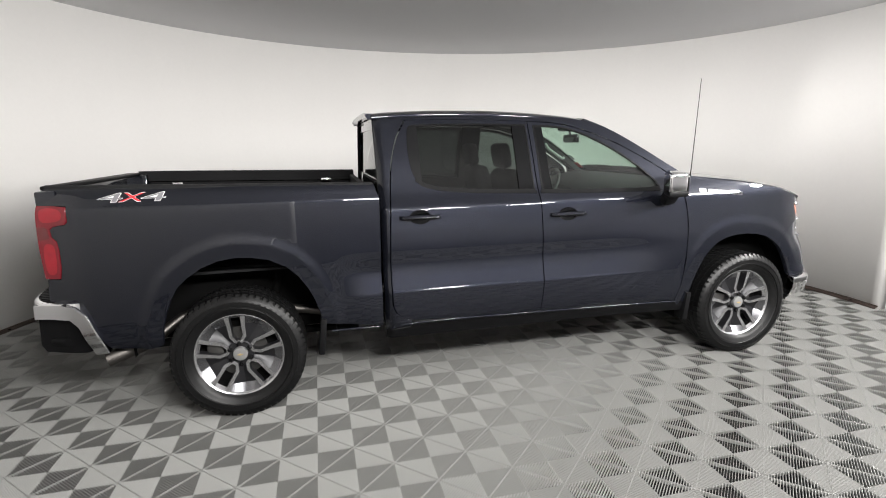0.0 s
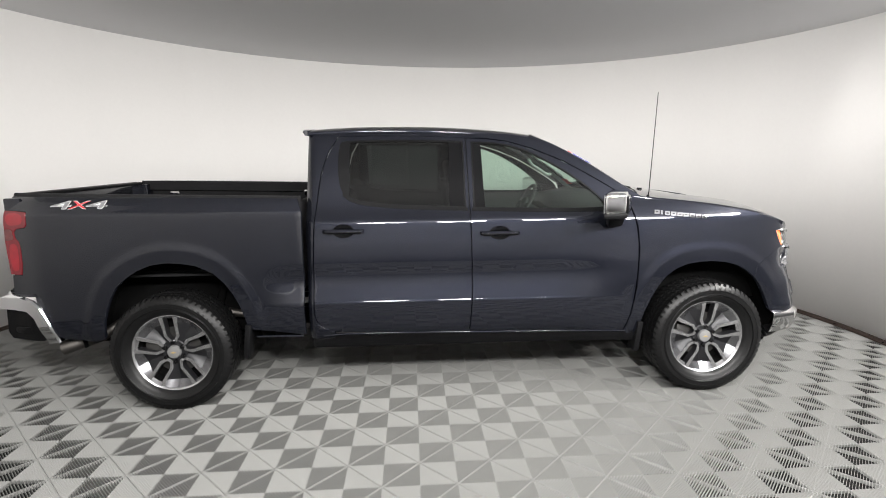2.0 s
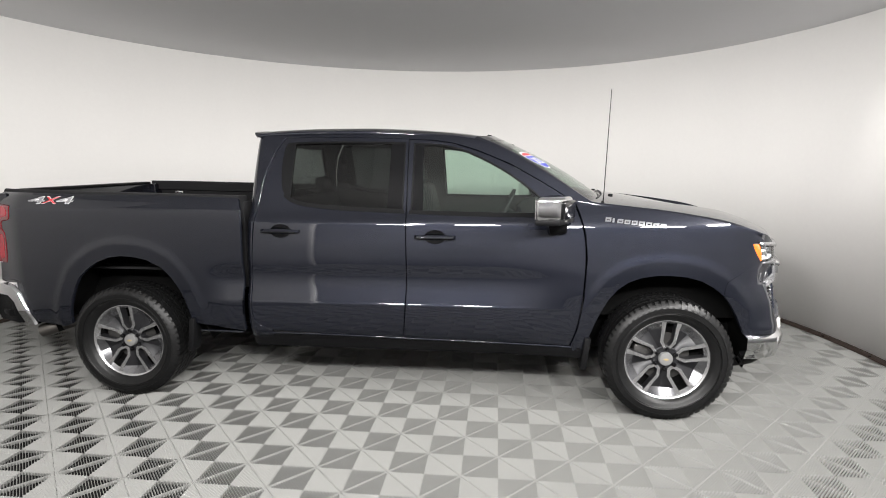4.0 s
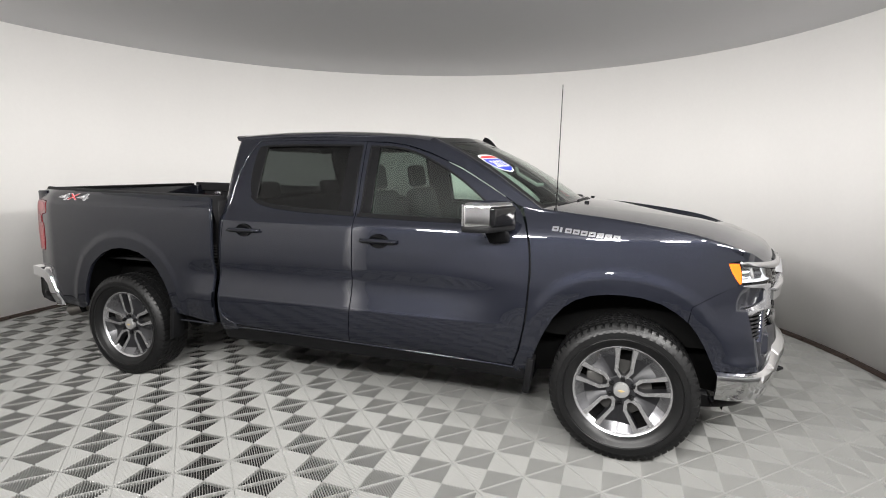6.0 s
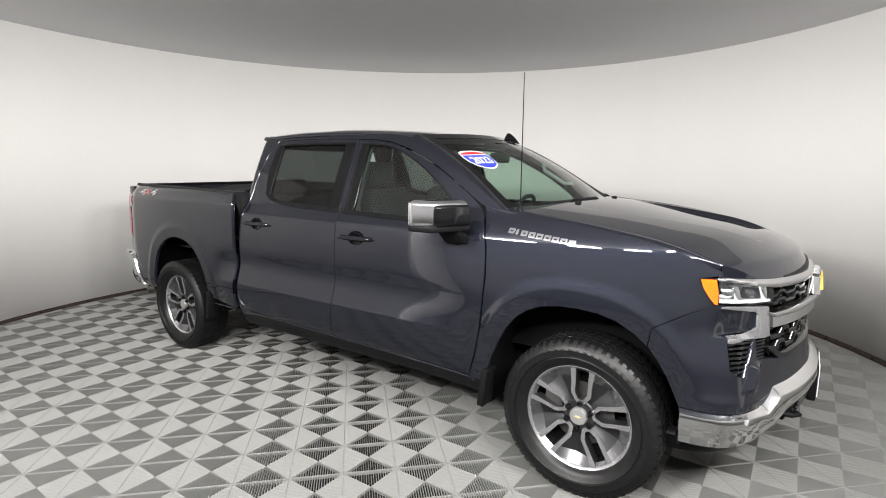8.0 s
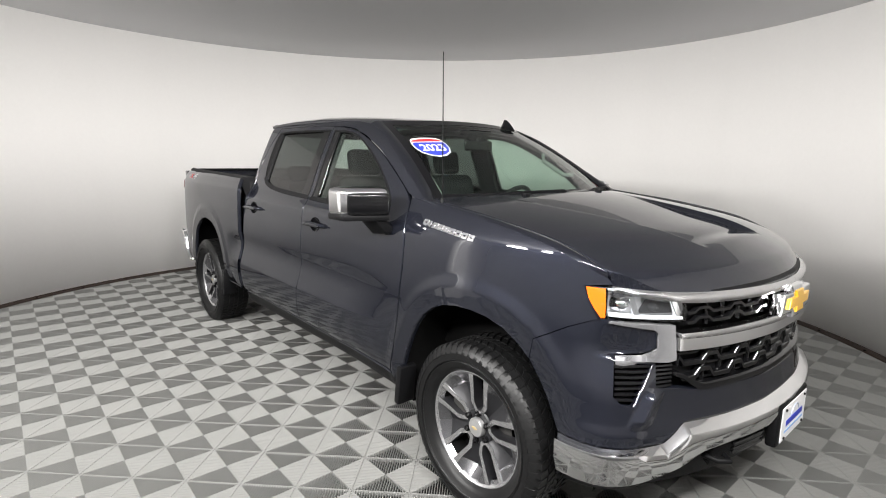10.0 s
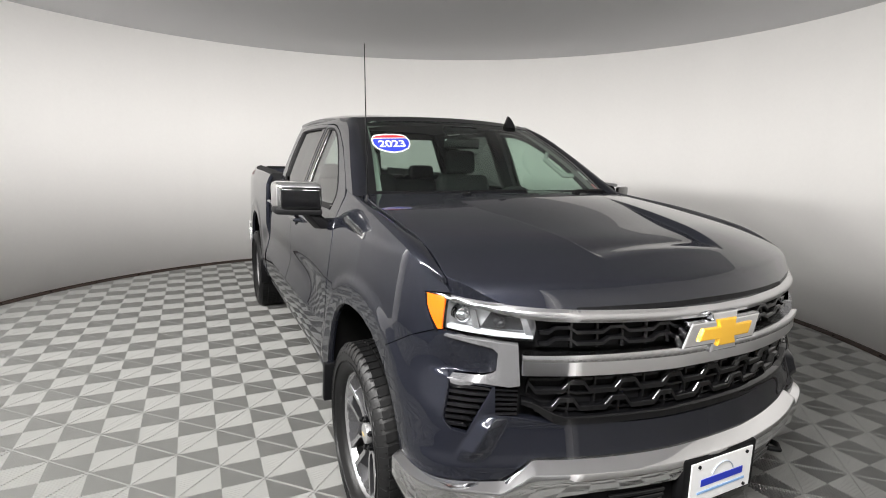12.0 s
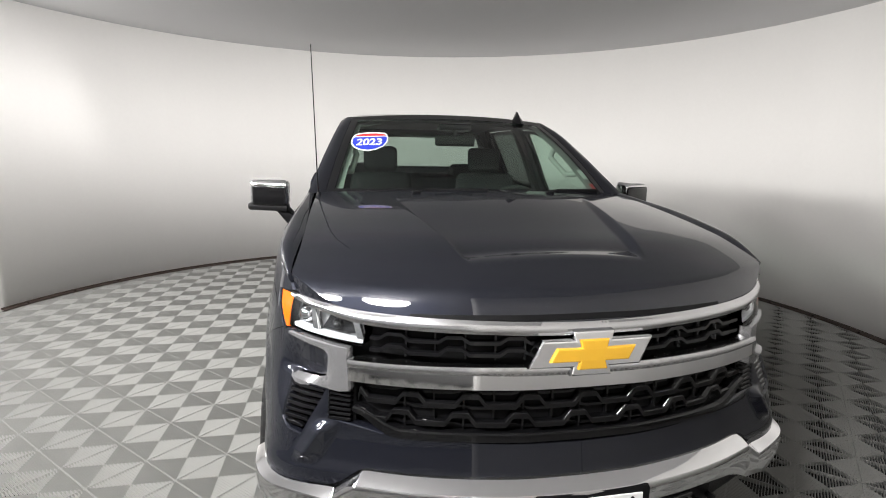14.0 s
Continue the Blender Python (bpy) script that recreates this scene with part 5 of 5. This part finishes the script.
rb = rear_strip("rear_bumper", -0.94, 0.94, 0.735, 0.815, 0.0, M_CHROME, truck, "chrome rear bumper with black step pads")
rear_strip("step_pad", -0.90, 0.90, 0.806, 0.824, -0.03, M_BLACK, rb)
rear_strip("bumper_recess", -0.93, 0.93, 0.56, 0.74, -0.05, M_BLACK, rb)
rear_strip("corner_step", -0.925, 0.925, 0.555, 0.60, -0.005, M_BLACK, rb)
for sg in (-1, 1):
    for k in range(12):
        y = 0.42 + 0.04 * k
        bm = bmesh.new()
        x = RBX(y)
        box(bm, x + 0.035, x + 0.125, sg * (y - 0.008), sg * (y + 0.008), 0.822, 0.829, 0.002)
        part("step_rib", bm, M_BLACK, rb)
for mir in (False, True):
    panel("bumper_end", [(-2.955, 0.815), (-2.80, 0.818), (-2.735, 0.795), (-2.685, 0.74), (-2.64, 0.62), (-2.60, 0.50), (-2.665, 0.498), (-2.70, 0.60), (-2.725, 0.68), (-2.765, 0.728), (-2.85, 0.735), (-2.96, 0.735)], lambda a, b: (a, -(0.958 - 0.05 * sst(-2.75, -2.97, a) + (0.02 if b < 0.7 else 0.02) * sst(0.5, 0.62, b)), b), (0, -1, 0), M_CHROME, rb, (), 0.02, 0.06, mirror=mir)
    panel("step_side", [(-2.965, 0.735), (-2.77, 0.728), (-2.70, 0.60), (-2.67, 0.52), (-2.72, 0.505), (-2.95, 0.515), (-2.975, 0.56)], lambda a, b: (a, -(0.925 - 0.05 * sst(-2.75, -2.97, a)), b), (0, -1, 0), M_BLACK, rb, (), 0.04, 0.06, mirror=mir)

# ---------- handles, mirrors, badges ----------


for mir in (False, True):
    sg = 1 if mir else -1
    doors = [o for o in truck.children if o.name.startswith(("rear_door", "front_door")) and (o.data.vertices[0].co.y > 0) == mir]
    for d in doors:
        xc, zc = (-0.693, 1.218) if d.name.startswith("rear") else (0.362, 1.190)
        ell = recess_outline(xc, zc)
        panel("handle_recess", ell, lambda a, b: side(a, b, 0.004 + 0.022 * (1 - ((a - xc) / 0.0725) ** 2 - ((b - zc) / 0.0465) ** 2)), (0, -1, 0), M_GLOSSBLK, d, (), 0.015, 0.0, mirror=mir)
        bm = bmesh.new()
        n = 15
        rings = []
        for k in range(n):
            u = k / (n - 1)
            x = xc - 0.137 + 0.274 * u
            y0 = -half_width(x, zc)
            hgt = 0.0165 * (0.75 + 0.25 * math.sin(math.pi * u))
            o0 = 0.004 + 0.034 * min(1, 3.4 * math.sin(math.pi * u)) if 0 < k < n - 1 else 0.004
            ring = []
            for dy, dz in ((-o0 * 0.55, -hgt), (-o0, -hgt * 0.6), (-o0 - 0.004, 0), (-o0, hgt * 0.6), (-o0 * 0.55, hgt), (-o0 * 0.35, 0)):
                ring.append(bm.verts.new((x, (y0 + dy) * -sg, zc + dz)))
            rings.append(ring)
        for u, v in zip(rings, rings[1:]):
            for q in range(6):
                bm.faces.new((u[q], u[(q + 1) % 6], v[(q + 1) % 6], v[q]))
        bm.faces.new(rings[0])
        bm.faces.new(rings[-1])
        h = part("door_handle", bm, M_PAINT, d, "dark door handle with chrome edge", smooth=50)
        bm = bmesh.new()
        tube(bm, [(xc - 0.12 + 0.03 * k, (-half_width(xc - 0.12 + 0.03 * k, zc) - 0.040) * -sg, zc - 0.002) for k in range(9)], 0.0055, 8)
        part("handle_strip", bm, M_GLOSSBLK, h, smooth=60)
        # belt moulding
        xs = np.linspace(-0.70, 0.15, 18) if d.name.startswith("rear") else np.linspace(0.18, 1.12, 18)
        bz = pch((-0.74, -0.70, -0.64, -0.55, -0.40, -0.187, 0.16, 0.644, 1.15), (1.50, 1.452, 1.412, 1.388, 1.371, 1.358, 1.346, 1.332, 1.328))
        poly = [(x, bz(x) + 0.012) for x in xs] + [(x, bz(x) - 0.006) for x in reversed(xs)]
        panel("belt_moulding", poly, lambda a, b: side(a, b, -0.005), (0, -1, 0), M_BLACK, d, (), 0.02, 0.01, mirror=mir)
    fd = [d for d in doors if d.name.startswith("front")][0]
    # mirror
    bm = bmesh.new()
    vs = box(bm, 0.985, 1.130, 0.965, 1.190, 1.315, 1.472, 0.030, seg=4)
    for v in bm.verts:
        k = (v.co.x - 0.985) / 0.145
        v.co.z = 1.395 + (v.co.z - 1.395) * (1 - 0.12 * k) + 0.012 * (1.19 - v.co.y)
        v.co.y = 1.0 + (v.co.y - 1.0) * (1 - 0.10 * k)
        v.co.x += 0.52 * (1.19 - v.co.y)
        v.co.y *= sg
    mr = part("side_mirror", bm, M_CHROME, fd, "side mirror with chrome cap and black arm", smooth=50)
    bm = bmesh.new()
    box(bm, 1.108, 1.146, 0.975, 1.158, 1.328, 1.444, 0.016, seg=3)
    for v in bm.verts:
        v.co.x += 0.52 * (1.19 - v.co.y)
        v.co.y *= sg
    part("mirror_front", bm, M_GLOSSBLK, mr, "black front panel", smooth=40)
    bm = bmesh.new()
    box(bm, 0.982, 1.135, 0.97, 1.185, 1.300, 1.338, 0.012)
    for v in bm.verts:
        v.co.x += 0.52 * (1.19 - v.co.y)
        v.co.y *= sg
    part("mirror_base", bm, M_BLACK, mr, smooth=40)
    bm = bmesh.new()
    box(bm, 0.979, 0.987, 0.985, 1.175, 1.335, 1.455, 0.003)
    for v in bm.verts:
        v.co.x += 0.52 * (1.19 - v.co.y)
        v.co.y *= sg
    part("mirror_glass", bm, mat("mirror_glass", (0.9, 0.9, 0.9), 0.02, 1.0), mr)
    bm = bmesh.new()
    a = [(1.075, 1.065, 1.315), (1.20, 1.04, 1.312), (1.205, 0.985, 1.315), (1.09, 0.97, 1.315)]
    b = [(1.10, 0.985, 1.215), (1.205, 0.965, 1.225), (1.215, 0.900, 1.235), (1.11, 0.905, 1.235)]
    va = [bm.verts.new((x, sg * y, z)) for x, y, z in a]
    vb = [bm.verts.new((x, sg * y, z)) for x, y, z in b]
    bm.faces.new(va)
    bm.faces.new(vb)
    for q in range(4):
        bm.faces.new((va[q], va[(q + 1) % 4], vb[(q + 1) % 4], vb[q]))
    bmesh.ops.bevel(bm, geom=list(bm.edges), offset=0.008, segments=2, profile=0.5, affect="EDGES")
    part("mirror_arm", bm, M_BLACK, mr, smooth=50)
    # name badge as plain chrome bars
    fen = [o for o in truck.children if o.name.startswith("fender") and not o.name.startswith("fender_top") and (o.data.vertices[0].co.y > 0) == mir][0]
    for k in range(9):
        x0 = 1.449 + k * 0.0436 - (0.014 if k > 1 else 0.0)
        z = 1.314 - 0.037 * k / 8
        wd_ = 0.036 if k != 1 else 0.013
        quad = [(x0, z - 0.013), (x0 + wd_, z - 0.0145), (x0 + wd_ + 0.005, z + 0.0115), (x0 + 0.005, z + 0.013)]
        slit = [(x0 + 0.010, z - 0.004), (x0 + wd_ - 0.008, z - 0.005), (x0 + wd_ - 0.006, z + 0.002), (x0 + 0.012, z + 0.003)]
        panel("badge_bar", quad, lambda a, b: side(a, b, -0.005), (0, -1, 0), M_CHROME, fen, [slit] if k != 1 else (), 0.02, 0.006, mirror=mir)


def letters(text, fn, material, parent, name, width, height, thick=0.0, bold=0.0):
    """Built-in font, laid on the surface fn(a, b) with a, b from 0 to width and height."""
    cu = bpy.data.curves.new("text", "FONT")
    cu.body = text
    cu.offset = bold
    ob = new("text", cu)
    me = bpy.data.meshes.new_from_object(ob.evaluated_get(bpy.context.evaluated_depsgraph_get()))
    bpy.data.objects.remove(ob)
    xs = [v.co.x for v in me.vertices]
    ys = [v.co.y for v in me.vertices]
    x0, x1, y0, y1 = min(xs), max(xs), min(ys), max(ys)
    for v in me.vertices:
        v.co = Vector(fn((v.co.x - x0) / (x1 - x0) * width, (v.co.y - y0) / (y1 - y0) * height))
    me.materials.clear()
    me.materials.append(material)
    me.name = name
    o = new(name, me)
    o.parent = parent
    return o


M_DECAL = mat("grey_decal", (0.20, 0.20, 0.21), 0.4)
bed = [o for o in truck.children if o.name.startswith("bed_side")]
for b in bed:
    mir = b.data.vertices[0].co.y > 0
    sg = 1 if mir else -1
    for txt, x0, w, mt, nm in (("4", -2.545, 0.125, M_DECAL, "decal_digit"), ("X", -2.425, 0.115, M_REDP, "decal_cross"), ("4", -2.315, 0.125, M_DECAL, "decal_digit")):
        def place(a, c, o_=0.003, x0=x0):
            x = (x0 + a) if sg < 0 else (-4.73 - x0 - a)
            x += (c - 0.02) * 0.5 * (-sg)
            p = side(x, 1.395 + c, -o_)
            return (p[0], p[1] * -sg, p[2])
        letters(txt, lambda a, c: place(a - 0.004, c * 1.12 - 0.003, 0.002), M_WHITE, b, "decal_outline", w + 0.008, 0.046, bold=0.012)
        letters(txt, place, mt, b, nm, w, 0.046, bold=0.0)

# ---------- sticker, antenna, fin, wipers, cowl ----------
SU, SV = -0.775, 0.565


def ws_at(a, b, off):
    return windshield(SU + a / 0.69, SV + 1.65 * b / 0.93, -off)


SHIELD = 1.10
SH = [(-0.108, 0.020), (-0.098, 0.048), (-0.080, 0.060), (-0.03, 0.066), (0.03, 0.066), (0.080, 0.060), (0.098, 0.048), (0.108, 0.020), (0.104, -0.012), (0.085, -0.040), (0.045, -0.060), (0.0, -0.068), (-0.045, -0.060), (-0.085, -0.040), (-0.104, -0.012)]
SH = [(0.96 * a, SHIELD * b) for a, b in SH]
st = panel("year_sticker", SH, lambda a, b: ws_at(a, b, 0.003), (1, 0, 1), M_WHITE, WS, (), 0.03, 0.0, "shield-shaped red, white and blue sticker")
IN = [(a * 0.93, b * 0.90) for a, b in SH]
panel("sticker_blue", [(a, min(b, 0.032)) for a, b in IN], lambda a, b: ws_at(a, b, 0.0045), (1, 0, 1), M_BLUE, st, (), 0.03, 0.0)
panel("sticker_red", [(-0.094, 0.039), (-0.088, 0.046), (-0.072, 0.054), (-0.03, 0.060), (0.03, 0.060), (0.072, 0.054), (0.088, 0.046), (0.094, 0.039)], lambda a, b: ws_at(a, b, 0.0045), (1, 0, 1), M_REDP, st, (), 0.03, 0.0)
letters("2023", lambda a, b: ws_at(a - 0.070, b - 0.036, 0.006), M_WHITE, st, "sticker_year", 0.140, 0.052, bold=0.025)
bm = bmesh.new()
tube(bm, [(1.452, -0.800, 1.395), (1.456, -0.803, 1.45), (1.47, -0.819, 2.123)], [0.006, 0.0032, 0.0022], 8)
bmesh.ops.create_cone(bm, cap_ends=True, segments=14, radius1=0.018, radius2=0.008, depth=0.035, matrix=Matrix.Translation((1.452, -0.800, 1.405)))
part("mast_antenna", bm, M_BLACK, truck, "thin black mast antenna", smooth=50)
bm = bmesh.new()
sec = [(0.785, 0.004), (0.765, 0.022), (0.742, 0.042), (0.718, 0.056), (0.698, 0.063), (0.675, 0.062), (0.664, 0.042), (0.640, 0.0)]
vc = [bm.verts.new((x, 0.45, roof(x, 0.45)[2] + h)) for x, h in sec]
vl = [bm.verts.new((x, 0.45 - 0.036 * math.sin(math.pi * min(1, (0.79 - x) / 0.15)) - 0.004, roof(x, 0.45)[2] - 0.002)) for x, h in sec]
vr = [bm.verts.new((x, 0.45 + 0.036 * math.sin(math.pi * min(1, (0.79 - x) / 0.15)) + 0.004, roof(x, 0.45)[2] - 0.002)) for x, h in sec]
for i in range(len(sec) - 1):
    bm.faces.new((vc[i], vc[i + 1], vl[i + 1], vl[i]))
    bm.faces.new((vc[i], vr[i], vr[i + 1], vc[i + 1]))
part("shark_fin_antenna", bm, M_GLOSSBLK, truck, "black shark fin antenna", smooth=40)


def cowl(u, v):
    a = windshield(u, 0.02, 0.012)
    y = 0.79 * u
    b = Vector((1.575 - 0.19 * (y / 0.8) ** 2, y, hood_z(1.575 - 0.19 * (y / 0.8) ** 2, y) - 0.022))
    p = a.lerp(b, v)
    p.z -= 0.02 * math.sin(math.pi * v)
    return p


panel("cowl", [(-1, -0.1), (1, -0.1), (1, 1.6), (-1, 1.6)], cowl, (0, 0, 1), M_BLACK, truck, (), 0.08, 0.0)
for y0, y1 in ((-0.62, 0.02), (0.12, 0.70)):
    bm = bmesh.new()
    tube(bm, [windshield(y / 0.775, 0.004 + 0.016 * k / 7, -0.014) for k, y in enumerate(np.linspace(y0, y1, 8))], 0.008, 8)
    p = windshield(y1 / 0.775 * 0.98, 0.0, -0.015)
    q = windshield((y0 + y1) / 2 / 0.775, 0.016, -0.022)
    tube(bm, [p + Vector((0.03, 0, -0.012)), p + Vector((0, 0, 0.012)), q], [0.016, 0.012, 0.007], 8)
    part("wiper", bm, M_BLACK, truck, "black windshield wiper", smooth=50)
# a raised wiper nozzle at the hood's edge
for y in (-0.34, 0.34):
    bm = bmesh.new()
    x = 1.60
    box(bm, x - 0.015, x + 0.015, y - 0.02, y + 0.02, hood_z(x, y) - 0.005, hood_z(x, y) + 0.012, 0.006)
    part("washer_nozzle", bm, M_BLACK, truck, smooth=40)
# roof lip
bm = bmesh.new()
v = []
for y in np.linspace(-0.62, 0.62, 25):
    z = roof(-0.95, y)[2]
    v.append([bm.verts.new(p) for p in ((-0.94, y, z + 0.003), (-0.985, y, z + 0.004), (-0.99, y, z - 0.006), (-0.975, y, z - 0.03), (-0.94, y, z - 0.035))])
for a, b in zip(v, v[1:]):
    for q in range(4):
        bm.faces.new((a[q], b[q], b[q + 1], a[q + 1]))
bm.faces.new(v[0])
bm.faces.new(v[-1])
part("roof_lip", bm, M_PAINT, truck, smooth=40)

# ---------- cabin ----------
panel("headliner", [(-0.93, -0.62), (0.70, -0.58), (0.70, 0.58), (-0.93, 0.62)], lambda x, y: (x, y, roof(x, y)[2] - 0.045), (0, 0, -1), M_LIGHTTRIM, truck, (), 0.12, 0.0)
bm = bmesh.new()
n = 13
rows = []
for k in range(n):
    y = -0.80 + 1.6 * k / (n - 1)
    cr = 0.06 * (1 - (y / 0.8) ** 2)
    hump = 0.03 * math.exp(-((y - 0.38) / 0.16) ** 2)
    rows.append([bm.verts.new(p) for p in ((1.36 + cr, y, 1.385), (1.15 + cr, y, 1.345 + hump), (1.02 + cr * 0.6, y, 1.315 + hump), (0.955 + cr * 0.3, y, 1.25 + hump), (0.98, y, 1.12), (1.08, y, 0.95), (1.25, y, 0.75))])
for a, b in zip(rows, rows[1:]):
    for q in range(6):
        bm.faces.new((a[q], b[q], b[q + 1], a[q + 1]))
dash = part("dashboard", bm, M_TRIM, truck, smooth=50)
bm = bmesh.new()
box(bm, 0.945, 0.985, -0.16, 0.16, 1.10, 1.25, 0.008)
part("screen", bm, M_GLOSSBLK, dash)
bm = bmesh.new()
box(bm, 0.2, 0.98, -0.15, 0.15, 0.62, 0.98, 0.04)
part("console", bm, M_TRIM, truck, smooth=40)
bm = bmesh.new()
c = Vector((0.83, 0.39, 1.255))
rot = Matrix.Rotation(radians(-62), 4, "Y")
tube(bm, [c + rot @ Vector((0.188 * math.cos(a), 0.188 * math.sin(a), 0)) for a in np.linspace(0, 2 * math.pi, 37)], 0.016, 10)
for a in (math.pi / 2, -math.pi / 2, math.pi):
    tube(bm, [c + rot @ Vector((0.04 * math.cos(a), 0.04 * math.sin(a), -0.01)), c + rot @ Vector((0.18 * math.cos(a), 0.18 * math.sin(a), 0))], 0.016, 8)
bmesh.ops.create_uvsphere(bm, u_segments=14, v_segments=8, radius=0.07, matrix=Matrix.Translation(c) @ rot @ Matrix.Diagonal((1, 1, 0.5, 1)))
tube(bm, [c, c + Vector((0.20, 0, -0.10))], 0.03, 10)
part("steering_wheel", bm, M_TRIM, truck, smooth=50)


def seat(x, y, w, rear=False):
    bm = bmesh.new()
    box(bm, x, x + 0.52, y - w, y + w, 0.80, 0.98, 0.06, seg=3)
    s = part("seat", bm, M_SEAT, truck, "dark cloth seat", smooth=60)
    bm = bmesh.new()
    zt = 1.50 if not rear else 1.42
    box(bm, -0.07, 0.07, -w, w, 0, zt - 0.95, 0.06, seg=3)
    for v in bm.verts:
        if v.co.z > 0.4:
            v.co.y *= 0.86
    bmesh.ops.transform(bm, matrix=Matrix.Translation((x + 0.05, y, 0.95)) @ Matrix.Rotation(radians(-14), 4, "Y"), verts=bm.verts)
    part("backrest", bm, M_SEAT, s, smooth=60)
    for hy in ((0,) if not rear else (-w * 0.66, w * 0.66)):
        bm = bmesh.new()
        hh = 0.19 if not rear else 0.13
        box(bm, -0.045, 0.045, -0.125, 0.125, 0, hh, 0.04, seg=3)
        bmesh.ops.transform(bm, matrix=Matrix.Translation((x + 0.05 - 0.25 * (zt - 0.95) - 0.01, y + hy, zt - 0.005)) @ Matrix.Rotation(radians(-10), 4, "Y"), verts=bm.verts)
        cyl(bm, (x + 0.04 - 0.25 * (zt - 0.95), y + hy - 0.05, zt - 0.06), (x + 0.04 - 0.25 * (zt - 0.95), y + hy - 0.05, zt + 0.04), 0.007, seg=8)
        cyl(bm, (x + 0.04 - 0.25 * (zt - 0.95), y + hy + 0.05, zt - 0.06), (x + 0.04 - 0.25 * (zt - 0.95), y + hy + 0.05, zt + 0.04), 0.007, seg=8)
        part("headrest", bm, M_SEAT, s, smooth=60)


seat(0.18, -0.40, 0.26)
seat(0.18, 0.40, 0.26)
seat(-0.78, 0.0, 0.68, True)
bm = bmesh.new()
c = windshield(0.0, 0.80, 0.10)
box(bm, c.x - 0.015, c.x + 0.015, -0.125, 0.125, c.z - 0.035, c.z + 0.035, 0.014, seg=3)
tube(bm, [c, windshield(0, 0.88, 0.01)], 0.010, 8)
part("rear_view_mirror", bm, M_GLOSSBLK, truck, "black rear view mirror", smooth=50)
bm = bmesh.new()
c = windshield(0.0, 0.87, 0.03)
box(bm, c.x - 0.06, c.x + 0.05, -0.10, 0.10, c.z - 0.025, c.z + 0.02, 0.015)
part("sensor_housing", bm, M_GLOSSBLK, truck, smooth=40)
for sg in (-1, 1):
    bm = bmesh.new()
    pts = [windshield(sg * 0.93, 0.62, 0.05), windshield(sg * 0.88, 0.58, 0.09), windshield(sg * 0.885, 0.36, 0.09), windshield(sg * 0.94, 0.30, 0.05)]
    tube(bm, pts, 0.016, 8)
    part("grab_handle", bm, M_LIGHTTRIM, truck, "grey grab handle on the pillar", smooth=60)
    panel("pillar_cover", [(0.90, 0.0), (1.0, 0.0), (1.0, 1.0), (0.90, 1.0)], lambda u, v: windshield(sg * u, v, 0.035), (-1, 0, -0.5), M_LIGHTTRIM, truck, (), 0.1, 0.0)
# inspection labels on the windshield's edge
for u, v, w, h, mt in ((0.90, 0.93, 0.035, 0.03, M_WHITE), (0.92, 0.22, 0.03, 0.05, M_WHITE), (0.945, 0.07, 0.04, 0.05, M_REDP)):
    panel("window_label", [(u - w, v - h), (u + w, v - h), (u + w, v + h), (u - w, v + h)], lambda a, b: windshield(a, b, 0.004), (1, 0, 1), mt, WS, (), 0.05, 0.0)

# ---------- floor tiles one by one ----------
for _, x, y in TAIL_TILES:
    o = new("floor_tile", tme)
    o.parent = floor
    o.location = (x, y, 0)
